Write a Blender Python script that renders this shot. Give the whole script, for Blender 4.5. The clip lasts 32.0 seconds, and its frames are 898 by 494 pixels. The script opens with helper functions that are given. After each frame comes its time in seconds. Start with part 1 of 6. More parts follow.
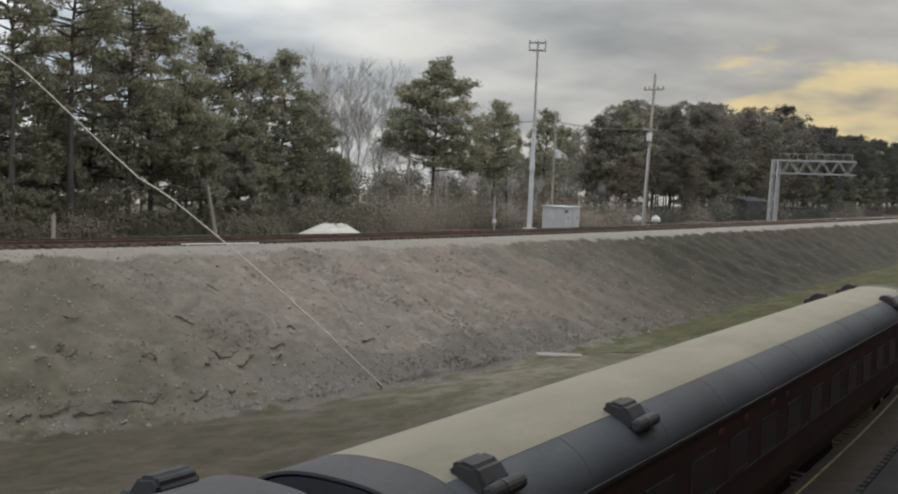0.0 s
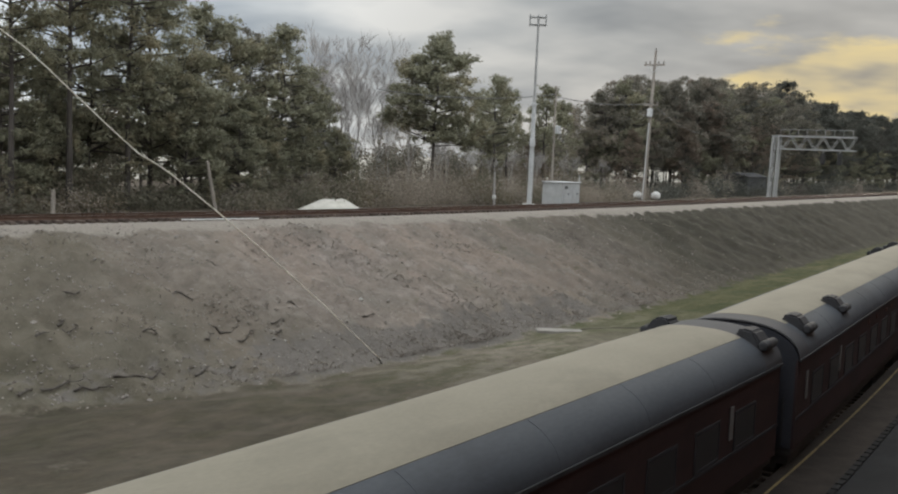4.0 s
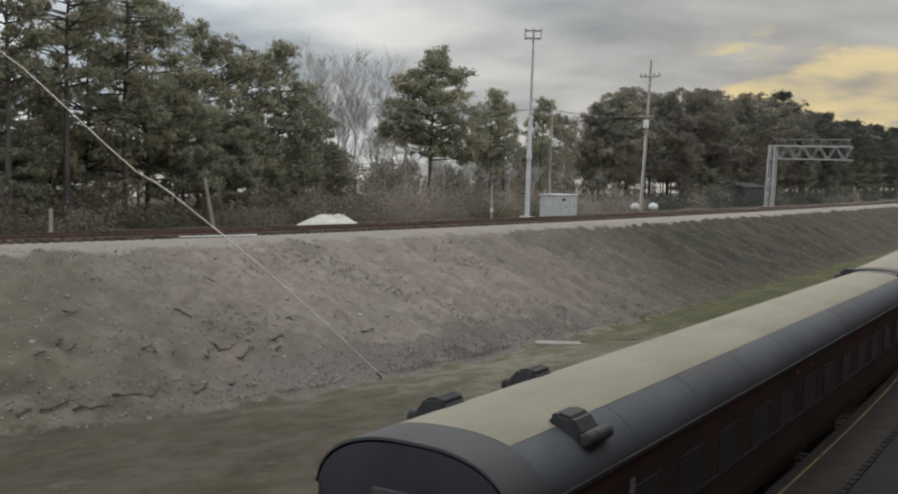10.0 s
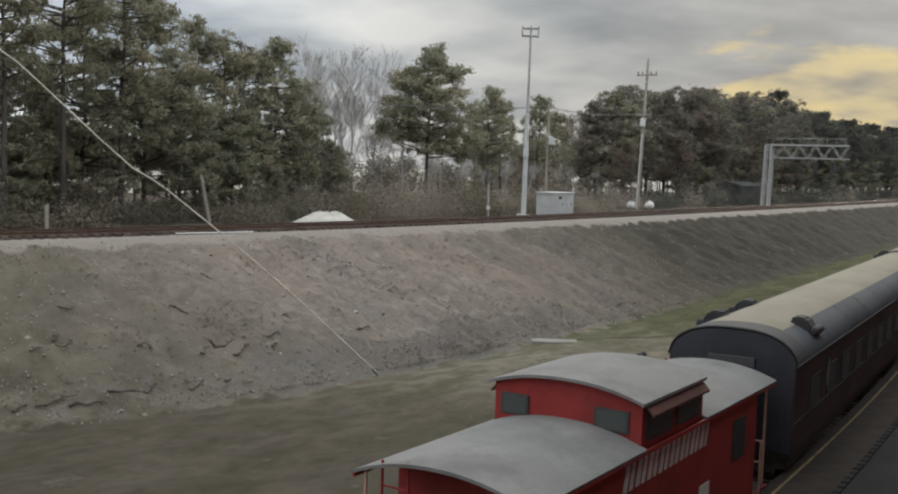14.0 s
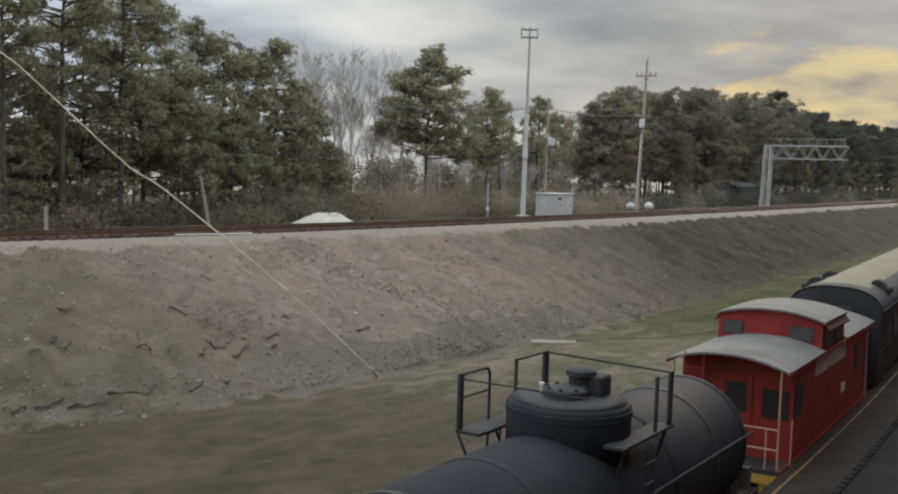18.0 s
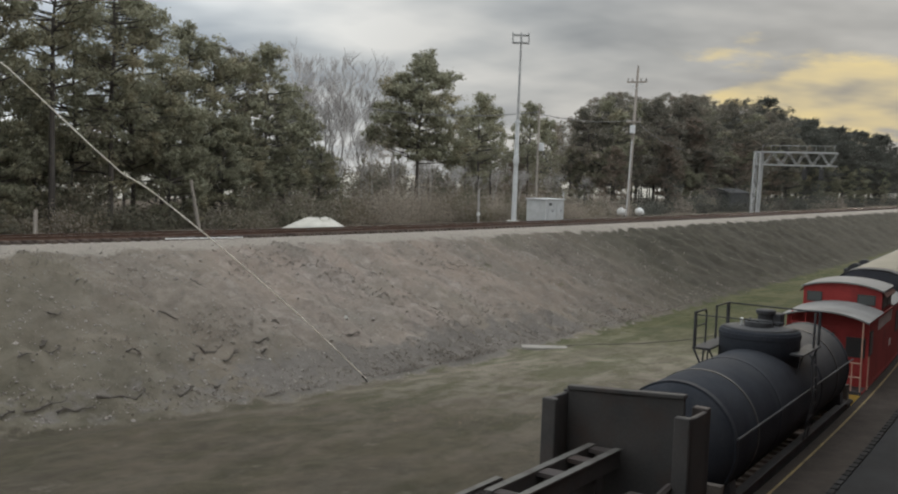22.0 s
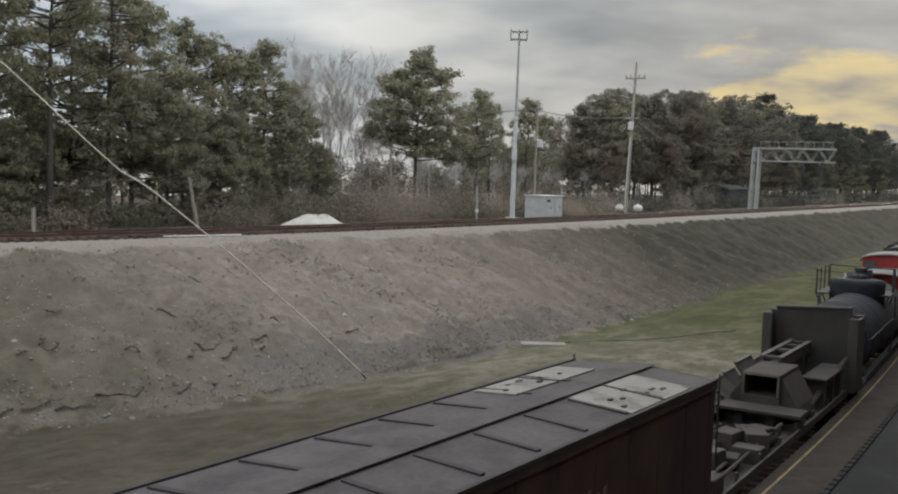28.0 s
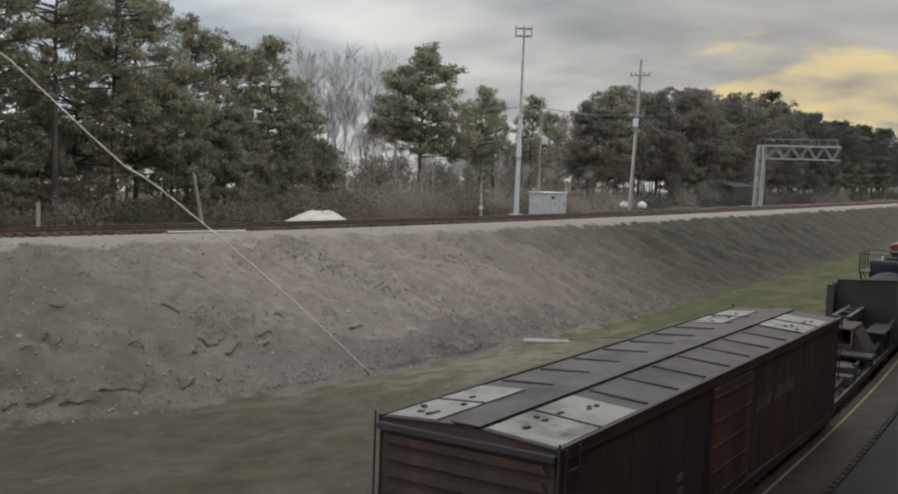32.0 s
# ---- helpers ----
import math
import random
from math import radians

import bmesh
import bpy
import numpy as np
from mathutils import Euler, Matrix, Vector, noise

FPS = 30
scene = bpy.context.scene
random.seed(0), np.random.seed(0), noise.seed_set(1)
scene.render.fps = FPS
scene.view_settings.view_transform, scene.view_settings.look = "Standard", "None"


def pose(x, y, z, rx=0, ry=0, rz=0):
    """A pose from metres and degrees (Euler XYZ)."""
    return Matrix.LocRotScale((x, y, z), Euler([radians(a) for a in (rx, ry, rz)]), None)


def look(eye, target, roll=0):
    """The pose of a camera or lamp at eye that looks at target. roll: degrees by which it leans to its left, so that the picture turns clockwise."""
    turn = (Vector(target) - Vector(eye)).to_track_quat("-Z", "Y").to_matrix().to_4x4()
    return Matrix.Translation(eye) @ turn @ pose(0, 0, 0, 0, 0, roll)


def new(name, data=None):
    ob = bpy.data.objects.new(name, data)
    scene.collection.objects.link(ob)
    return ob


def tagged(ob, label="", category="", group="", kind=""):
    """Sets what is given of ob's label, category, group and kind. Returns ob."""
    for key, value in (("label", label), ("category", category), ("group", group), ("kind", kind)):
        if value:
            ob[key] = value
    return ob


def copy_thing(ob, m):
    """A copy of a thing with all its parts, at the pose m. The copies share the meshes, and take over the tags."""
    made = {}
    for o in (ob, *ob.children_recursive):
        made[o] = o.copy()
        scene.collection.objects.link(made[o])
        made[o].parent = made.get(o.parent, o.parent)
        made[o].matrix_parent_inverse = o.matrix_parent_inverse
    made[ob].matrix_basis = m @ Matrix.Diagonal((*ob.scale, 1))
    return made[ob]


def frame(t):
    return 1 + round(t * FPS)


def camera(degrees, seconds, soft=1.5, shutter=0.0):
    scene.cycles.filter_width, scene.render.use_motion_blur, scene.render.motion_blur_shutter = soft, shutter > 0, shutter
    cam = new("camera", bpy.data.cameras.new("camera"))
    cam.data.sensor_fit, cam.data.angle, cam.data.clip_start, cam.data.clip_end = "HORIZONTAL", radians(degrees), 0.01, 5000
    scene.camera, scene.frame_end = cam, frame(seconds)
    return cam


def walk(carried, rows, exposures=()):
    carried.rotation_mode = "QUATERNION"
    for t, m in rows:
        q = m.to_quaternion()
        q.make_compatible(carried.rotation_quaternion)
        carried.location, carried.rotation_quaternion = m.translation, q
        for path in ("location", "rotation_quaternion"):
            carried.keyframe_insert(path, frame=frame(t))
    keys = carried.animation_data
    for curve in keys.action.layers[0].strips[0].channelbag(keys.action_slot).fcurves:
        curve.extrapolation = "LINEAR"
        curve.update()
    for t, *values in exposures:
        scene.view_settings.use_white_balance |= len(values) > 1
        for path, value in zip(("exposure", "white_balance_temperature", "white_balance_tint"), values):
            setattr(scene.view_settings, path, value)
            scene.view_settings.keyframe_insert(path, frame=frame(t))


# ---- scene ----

# World: x runs along the tracks in the train's direction, y to the embankment, z = 0 is the rail top of the near track.
CAM_H = 7.428          # camera height over the near rails
TRACK_Y = 7.08         # centre line of the near track

cam = camera(46.887, 32.0, soft=2.1)


def aim(yaw, pitch, roll):
    """The camera's pose: yaw from the tracks, pitch down, roll."""
    a, b = radians(yaw), radians(pitch)
    eye = Vector((0, 0, CAM_H))
    return look(eye, eye + Vector((math.cos(a) * math.cos(b), math.sin(a) * math.cos(b), -math.sin(b))) * 50, roll)


PATH = [
    (0, 32.818, 3.614, 2.284), (0.5, 32.791, 3.632, 2.324), (1, 32.758, 3.652, 2.380), (1.5, 32.706, 3.632, 2.401), (2, 32.668, 3.651, 2.325), (2.5,
    32.576, 3.602, 2.297), (3, 32.438, 4.274, 2.150), (3.5, 32.798, 4.997, 2.319), (5.5, 32.525, 4.565, 2.361), (6, 32.570, 4.370, 1.949), (6.5,
    32.751, 4.046, 0.967), (7, 32.852, 3.949, 0.862), (7.5, 32.842, 4.028, 1.063), (8, 32.801, 4.140, 1.291), (8.5, 32.760, 4.094, 1.285), (9, 32.736,
    4.125, 1.454), (9.5, 32.664, 4.127, 1.486), (10, 32.680, 4.192, 1.632), (10.5, 32.753, 4.201, 1.629), (11, 32.777, 4.313, 1.644), (11.5, 32.722,
    4.476, 1.686), (12, 32.657, 4.486, 1.790), (12.5, 32.673, 4.479, 1.707), (13, 32.566, 4.532, 1.700), (13.5, 32.555, 4.583, 1.732), (14, 32.476,
    4.317, 1.862), (14.5, 32.622, 4.281, 1.822), (16.5, 32.544, 4.330, 1.776), (17, 32.441, 4.290, 1.718), (17.5, 32.446, 4.242, 1.813), (18, 32.443,
    4.256, 1.796), (18.5, 32.453, 4.333, 1.850), (19, 32.397, 4.306, 1.926), (19.5, 32.412, 4.295, 1.931), (20, 32.357, 4.297, 1.832), (20.5, 32.291,
    4.266, 1.868), (21, 32.167, 4.135, 1.882), (21.5, 32.020, 3.992, 1.896), (22, 31.943, 3.962, 2.006), (22.5, 31.965, 3.991, 1.906), (23, 31.990,
    3.999, 1.848), (23.5, 32.083, 4.027, 1.758), (24, 32.100, 4.049, 1.717), (24.5, 32.080, 3.936, 1.719), (25, 32.046, 3.913, 1.806), (25.5, 32.054,
    4.039, 1.974), (27.5, 31.856, 4.023, 1.886), (28, 31.850, 4.132, 1.911), (28.5, 31.910, 4.102, 2.009), (29, 31.866, 4.094, 2.032), (29.5, 31.757,
    4.135, 2.091), (30, 31.762, 4.124, 2.051), (30.5, 31.793, 4.174, 2.008), (31, 31.884, 4.187, 1.981), (31.5, 31.990, 4.266, 2.076), (32, 32.064,
    4.331, 2.103),
]
walk(cam, [(t, aim(a, b, c)) for t, a, b, c in PATH])

# ---------------------------------------------------------------- light
SUN_AZ, SUN_EL = radians(11.5), radians(14)      # the sun stands low down the line, behind cloud


def make_world():
    w = bpy.data.worlds.new("overcast_evening")
    scene.world = w
    w.use_nodes = True
    nt = w.node_tree
    nt.nodes.clear()
    N, L = nt.nodes.new, nt.links.new
    out, bg = N("ShaderNodeOutputWorld"), N("ShaderNodeBackground")
    sky = N("ShaderNodeTexSky")
    sky.sky_type, sky.sun_disc = "NISHITA", False
    sky.sun_elevation, sky.sun_rotation = SUN_EL, radians(90) - SUN_AZ
    sky.air_density, sky.dust_density = 1.2, 2.0
    tc = N("ShaderNodeTexCoord")
    sep = N("ShaderNodeSeparateXYZ")
    L(tc.outputs["Generated"], sep.inputs[0])

    def m(op, a, b=None, clamp=False):
        n = N("ShaderNodeMath")
        n.operation, n.use_clamp = op, clamp
        for i, v in enumerate((a, b)):
            if v is None:
                continue
            if isinstance(v, (int, float)):
                n.inputs[i].default_value = v
            else:
                L(v, n.inputs[i])
        return n.outputs[0]

    def mix(f, a, b):
        n = N("ShaderNodeMix")
        n.data_type = "RGBA"
        for s, v in ((0, f), (6, a), (7, b)):
            if isinstance(v, (int, float)):
                n.inputs[s].default_value = v
            elif isinstance(v, tuple):
                n.inputs[s].default_value = (*v, 1)
            else:
                L(v, n.inputs[s])
        return n.outputs[2]

    up = m("MAXIMUM", sep.outputs[2], 0.0)
    den = m("ADD", up, 0.24)
    plane = N("ShaderNodeCombineXYZ")
    L(m("DIVIDE", sep.outputs[0], den), plane.inputs[0])
    L(m("DIVIDE", sep.outputs[1], den), plane.inputs[1])

    def cloud(scale, off, detail, rough):
        turn, mp = N("ShaderNodeMapping"), N("ShaderNodeMapping")
        turn.inputs["Rotation"].default_value = (0, 0, radians(-32))
        L(plane.outputs[0], turn.inputs[0])
        mp.inputs["Location"].default_value = off
        mp.inputs["Scale"].default_value = (scale * 1.0, scale * 0.8, scale)
        L(turn.outputs[0], mp.inputs[0])
        n = N("ShaderNodeTexNoise")
        n.inputs["Scale"].default_value, n.inputs["Detail"].default_value = 1.0, detail
        n.inputs["Roughness"].default_value, n.inputs["Distortion"].default_value = rough, 0.0
        L(mp.outputs[0], n.inputs[0])
        return n.outputs["Fac"]

    big, mid = cloud(0.8, (2.3, 0.7, 0), 4, 0.5), cloud(1.9, (5.1, 3.2, 1), 4, 0.5)
    body = m("ADD", m("MULTIPLY", big, 0.55), m("MULTIPLY", mid, 0.45))
    ramp = N("ShaderNodeValToRGB")
    e = ramp.color_ramp.elements
    e[0].position, e[0].color = 0.40, (0.225, 0.258, 0.292, 1)
    e[1].position, e[1].color = 0.58, (0.64, 0.645, 0.63, 1)
    x = ramp.color_ramp.elements.new(0.49)
    x.color = (0.42, 0.446, 0.462, 1)
    L(body, ramp.inputs[0])
    # thin places towards the sun let its warm light through
    across = m("SUBTRACT", m("MULTIPLY", sep.outputs[1], math.cos(radians(9.5))), m("MULTIPLY", sep.outputs[0], math.sin(radians(9.5))))
    ahead = m("ADD", m("MULTIPLY", sep.outputs[0], math.cos(SUN_AZ)), m("MULTIPLY", sep.outputs[1], math.sin(SUN_AZ)))
    high = m("SUBTRACT", sep.outputs[2], math.sin(radians(5.1)))
    ragged = m("MULTIPLY", m("SUBTRACT", cloud(2.8, (1.3, 8.2, 4), 5, 0.55), 0.5), 3.2)
    gap = m("SQRT", m("ADD", m("POWER", m("ABSOLUTE", m("DIVIDE", across, 0.15)), 2.0), m("POWER", m("ABSOLUTE", m("DIVIDE", high, 0.036)), 2.0)))
    near = N("ShaderNodeMapRange")
    near.interpolation_type = "SMOOTHSTEP"
    near.inputs[1].default_value, near.inputs[2].default_value = 1.25, 0.75
    L(m("ADD", m("ADD", gap, ragged), m("MULTIPLY", m("LESS_THAN", ahead, 0.0), 9.0)), near.inputs[0])
    thin = N("ShaderNodeMapRange")
    thin.interpolation_type = "SMOOTHSTEP"
    thin.inputs[1].default_value, thin.inputs[2].default_value = 0.385, 0.495
    L(body, thin.inputs[0])
    warm = m("MULTIPLY", near.outputs[0], thin.outputs[0])
    col = mix(m("MULTIPLY", warm, 0.95), ramp.outputs[0], (0.86, 0.71, 0.37))
    # the deck is brighter overhead than at the horizon
    zen = m("ADD", 0.98, m("MULTIPLY", m("POWER", up, 1.3), 1.1))
    # and thinner away from the sun, where the thick bank of cloud stands
    away = N("ShaderNodeMapRange")
    away.interpolation_type = "SMOOTHSTEP"
    away.inputs[1].default_value, away.inputs[2].default_value = 1.0, 0.70
    away.inputs[3].default_value, away.inputs[4].default_value = 0.66, 1.55
    L(ahead, away.inputs[0])
    zen = m("MULTIPLY", zen, away.outputs[0])
    g = N("ShaderNodeVectorMath")
    g.operation = "SCALE"
    L(col, g.inputs[0])
    L(zen, g.inputs["Scale"])
    skys = N("ShaderNodeVectorMath")
    skys.operation = "SCALE"
    skys.inputs["Scale"].default_value = 0.05
    L(sky.outputs[0], skys.inputs[0])
    L(mix(0.975, skys.outputs[0], g.outputs[0]), bg.inputs[0])
    bg.inputs[1].default_value = 1.0
    L(bg.outputs[0], out.inputs[0])


make_world()
sun = new("sun", bpy.data.lights.new("sun", "SUN"))
sun.data.energy, sun.data.angle, sun.data.color = 0.5, radians(20), (1.0, 0.86, 0.66)
sun.matrix_world = look((0, 0, 0), (-math.cos(SUN_AZ) * math.cos(SUN_EL), -math.sin(SUN_AZ) * math.cos(SUN_EL), -math.sin(SUN_EL)))
scene.view_settings.exposure = 0.27

# ---------------------------------------------------------------- materials


def material(name, a, b, scale=3.0, rough=0.8, metal=0.0, bump=0.2, fine=40.0, stain=None, stain_scale=0.7, stain_amount=0.5,
             stretch=(1, 1, 1), island=0.0, each=0.0, spec=0.4, leaf=0.0):
    """Two tones mixed by two scales of grain, with optional stains, a fine relief, and a change from piece to piece."""
    m = bpy.data.materials.new(name)
    m.use_nodes = True
    nt = m.node_tree
    N, L = nt.nodes.new, nt.links.new
    bs = nt.nodes["Principled BSDF"]
    tc, mp = N("ShaderNodeTexCoord"), N("ShaderNodeMapping")
    mp.inputs["Scale"].default_value = stretch
    L(tc.outputs["Object"], mp.inputs[0])
    n1, n2 = N("ShaderNodeTexNoise"), N("ShaderNodeTexNoise")
    for n, s, d in ((n1, scale, 5), (n2, fine, 4)):
        n.inputs["Scale"].default_value, n.inputs["Detail"].default_value = s, d
        L(mp.outputs[0], n.inputs[0])
    add = N("ShaderNodeMath")
    add.operation = "MULTIPLY_ADD"
    L(n2.outputs["Fac"], add.inputs[0])
    add.inputs[1].default_value = 0.5
    L(n1.outputs["Fac"], add.inputs[2])
    rg = N("ShaderNodeMapRange")
    rg.inputs[1].default_value, rg.inputs[2].default_value = 0.5, 1.0
    L(add.outputs[0], rg.inputs[0])

    def mix(f, p, q, blend="MIX"):
        x = N("ShaderNodeMix")
        x.data_type, x.blend_type = "RGBA", blend
        for s, v in ((0, f), (6, p), (7, q)):
            if isinstance(v, (int, float)):
                x.inputs[s].default_value = v
            elif isinstance(v, tuple):
                x.inputs[s].default_value = (*v, 1)
            else:
                L(v, x.inputs[s])
        return x.outputs[2]

    col = mix(rg.outputs[0], a, b)
    if stain:
        n3 = N("ShaderNodeTexNoise")
        n3.inputs["Scale"].default_value, n3.inputs["Detail"].default_value, n3.inputs["Roughness"].default_value = stain_scale, 6, 0.65
        L(mp.outputs[0], n3.inputs[0])
        r3 = N("ShaderNodeMapRange")
        r3.inputs[1].default_value, r3.inputs[2].default_value = 0.5, 0.68
        r3.inputs[4].default_value = stain_amount
        L(n3.outputs["Fac"], r3.inputs[0])
        col = mix(r3.outputs[0], col, stain)
    if island or each:
        src = N("ShaderNodeNewGeometry").outputs["Random Per Island"] if island else N("ShaderNodeObjectInfo").outputs["Random"]
        k = island or each
        r4 = N("ShaderNodeMapRange")
        r4.inputs[3].default_value, r4.inputs[4].default_value = 1 - k, 1 + k
        L(src, r4.inputs[0])
        hs = N("ShaderNodeHueSaturation")
        L(r4.outputs[0], hs.inputs["Value"])
        L(col, hs.inputs["Color"])
        col = hs.outputs[0]
    L(col, bs.inputs["Base Color"])
    bs.inputs["Roughness"].default_value, bs.inputs["Metallic"].default_value = rough, metal
    bs.inputs["Specular IOR Level"].default_value = spec
    if bump:
        bp = N("ShaderNodeBump")
        bp.inputs["Strength"].default_value, bp.inputs["Distance"].default_value = bump, 0.03
        L(add.outputs[0], bp.inputs["Height"])
        L(bp.outputs[0], bs.inputs["Normal"])
    if leaf:
        tr, mx = N("ShaderNodeBsdfTranslucent"), N("ShaderNodeMixShader")
        L(col, tr.inputs[0])
        mx.inputs[0].default_value = leaf
        L(bs.outputs[0], mx.inputs[1])
        L(tr.outputs[0], mx.inputs[2])
        L(mx.outputs[0], nt.nodes["Material Output"].inputs[0])
    return m


M = {}


def mk(key, *args, **kw):
    M[key] = material(key, *args, **kw)


mk("needles", (0.170, 0.172, 0.122), (0.32, 0.308, 0.212), scale=1.1, fine=4, rough=0.75, bump=0, island=0.18, leaf=0.35, stain=(0.36, 0.285, 0.175), stain_scale=0.20, stain_amount=0.6)
mk("needles_dark", (0.132, 0.126, 0.104), (0.232, 0.212, 0.170), scale=0.9, fine=4, rough=0.8, bump=0, island=0.18, leaf=0.35, stain=(0.26, 0.18, 0.14), stain_scale=0.12, stain_amount=0.7)
mk("rusty_leaf", (0.18, 0.145, 0.115), (0.26, 0.21, 0.165), scale=0.5, fine=3, rough=0.8, bump=0, island=0.35, leaf=0.45)
mk("bark", (0.050, 0.043, 0.038), (0.105, 0.092, 0.083), scale=2, fine=14, rough=0.95, bump=0.6, stretch=(1, 1, 0.25))
mk("grey_bark", (0.30, 0.285, 0.275), (0.46, 0.435, 0.42), scale=2, fine=14, rough=0.95, bump=0.4, stretch=(1, 1, 0.3))
mk("twigs", (0.27, 0.232, 0.192), (0.40, 0.348, 0.290), scale=0.4, fine=3, rough=0.95, bump=0, island=0.12, leaf=0.5)
mk("brush_leaf", (0.120, 0.115, 0.085), (0.205, 0.185, 0.138), scale=0.3, fine=2, rough=0.9, bump=0, island=0.2, leaf=0.45, stain=(0.26, 0.20, 0.14), stain_scale=0.15)
# Darker copy of needles_dark: dimness of far trees and shaded brush in its colour.
mk("needles_dim", (0.070, 0.074, 0.064), (0.120, 0.120, 0.100), scale=0.9, fine=4, rough=0.8, bump=0, island=0.18, leaf=0.3, stain=(0.13, 0.10, 0.08), stain_scale=0.12, stain_amount=0.5)
mk("dead_weeds", (0.175, 0.155, 0.135), (0.27, 0.242, 0.212), scale=0.5, fine=4, rough=0.95, bump=0, island=0.15, leaf=0.5)
mk("grass", (0.155, 0.131, 0.083), (0.24, 0.206, 0.138), scale=1.3, fine=6, rough=0.95, bump=0, island=0.15, leaf=0.5, stain=(0.095, 0.100, 0.042), stain_scale=0.22, stain_amount=0.75, stretch=(0.4, 1, 1))
mk("stone", (0.185, 0.165, 0.147), (0.31, 0.28, 0.25), scale=2, fine=20, rough=0.95, bump=0.4, island=0.25)
mk("track_stone", (0.085, 0.072, 0.062), (0.155, 0.135, 0.118), scale=2, fine=20, rough=0.95, bump=0.4, island=0.25)
mk("dark_wood", (0.065, 0.055, 0.048), (0.135, 0.118, 0.104), scale=2, fine=20, rough=0.95, bump=0.5)
mk("ballast_pile", (0.42, 0.400, 0.355), (0.58, 0.555, 0.50), scale=1.5, fine=9, rough=0.95, bump=0.4)
mk("concrete", (0.40, 0.385, 0.36), (0.56, 0.545, 0.51), scale=2, fine=25, rough=0.9, bump=0.3, stain=(0.26, 0.245, 0.21))
mk("old_slab", (0.20, 0.186, 0.166), (0.30, 0.28, 0.252), scale=2, fine=25, rough=0.95, bump=0.3, stain=(0.12, 0.115, 0.10))
mk("tie_wood", (0.045, 0.034, 0.028), (0.12, 0.09, 0.075), scale=2, fine=20, rough=0.95, bump=0.5, each=0.3, stretch=(1, 0.25, 1))
mk("rail_steel", (0.085, 0.050, 0.035), (0.16, 0.10, 0.075), scale=3, fine=30, rough=0.6, metal=0.4, bump=0.2)
mk("rail_top", (0.34, 0.33, 0.32), (0.48, 0.47, 0.46), scale=3, fine=30, rough=0.35, metal=0.9, bump=0.05)
mk("galvanised", (0.47, 0.48, 0.485), (0.60, 0.61, 0.615), scale=4, fine=30, rough=0.6, metal=0.05, bump=0.1, stain=(0.44, 0.44, 0.44))
mk("gantry_steel", (0.29, 0.29, 0.288), (0.41, 0.412, 0.405), scale=4, fine=30, rough=0.65, metal=0.05, bump=0.1, stain=(0.28, 0.275, 0.26))
mk("box_paint", (0.42, 0.43, 0.43), (0.53, 0.54, 0.54), scale=2, fine=20, rough=0.65, bump=0.1, stain=(0.35, 0.35, 0.34), stain_scale=1.2)
mk("pole_wood", (0.23, 0.20, 0.175), (0.40, 0.36, 0.32), scale=2, fine=20, rough=0.9, bump=0.4, stretch=(1, 1, 0.15))
mk("white_paint", (0.60, 0.60, 0.59), (0.72, 0.72, 0.71), scale=2, fine=20, rough=0.65, bump=0.05, stain=(0.42, 0.41, 0.39), stain_scale=2)
mk("faded_white", (0.42, 0.385, 0.37), (0.56, 0.53, 0.51), scale=2, fine=20, rough=0.8, bump=0.05, stain=(0.20, 0.10, 0.09), stain_scale=2.5)
mk("dark_steel", (0.040, 0.039, 0.040), (0.085, 0.082, 0.079), scale=2, fine=25, rough=0.65, metal=0.3, bump=0.2)
mk("wire", (0.10, 0.10, 0.10), (0.16, 0.16, 0.16), rough=0.6, bump=0)
mk("pale_strand", (0.74, 0.70, 0.60), (0.84, 0.81, 0.72), scale=3, fine=20, rough=0.5, bump=0)
mk("cream_roof", (0.194, 0.175, 0.133), (0.247, 0.224, 0.173), scale=0.8, fine=18, rough=0.85, bump=0.08, stain=(0.137, 0.123, 0.095), stain_scale=0.5, stain_amount=0.5, stretch=(0.5, 1, 1))
mk("grey_roof", (0.050, 0.057, 0.067), (0.079, 0.088, 0.100), scale=0.8, fine=18, rough=0.8, bump=0.1, stain=(0.022, 0.024, 0.028), stain_scale=0.6, stretch=(0.4, 1, 1))
mk("end_grey", (0.050, 0.050, 0.054), (0.081, 0.080, 0.085), scale=0.8, fine=18, rough=0.85, bump=0.1, stain=(0.036, 0.036, 0.040), stain_scale=0.8)
mk("soot", (0.022, 0.022, 0.024), (0.050, 0.050, 0.054), scale=2, fine=20, rough=0.8, bump=0.2)
mk("navy", (0.024, 0.026, 0.034), (0.043, 0.046, 0.057), scale=1, fine=18, rough=0.6, bump=0.1, stain=(0.014, 0.014, 0.018))
mk("maroon", (0.038, 0.024, 0.023), (0.060, 0.034, 0.032), scale=1, fine=18, rough=0.75, bump=0.05, stain=(0.024, 0.018, 0.018), stain_scale=0.8, stretch=(0.6, 1, 1.5), spec=0.25)
mk("caboose_red", (0.225, 0.020, 0.018), (0.315, 0.034, 0.030), scale=1.2, fine=20, rough=0.7, bump=0.06, stain=(0.12, 0.013, 0.014), stain_scale=0.9, stain_amount=0.5)
mk("caboose_roof", (0.165, 0.162, 0.157), (0.225, 0.22, 0.213), scale=0.9, fine=18, rough=0.85, bump=0.1, stain=(0.11, 0.107, 0.103), stain_scale=0.7, stain_amount=0.65)
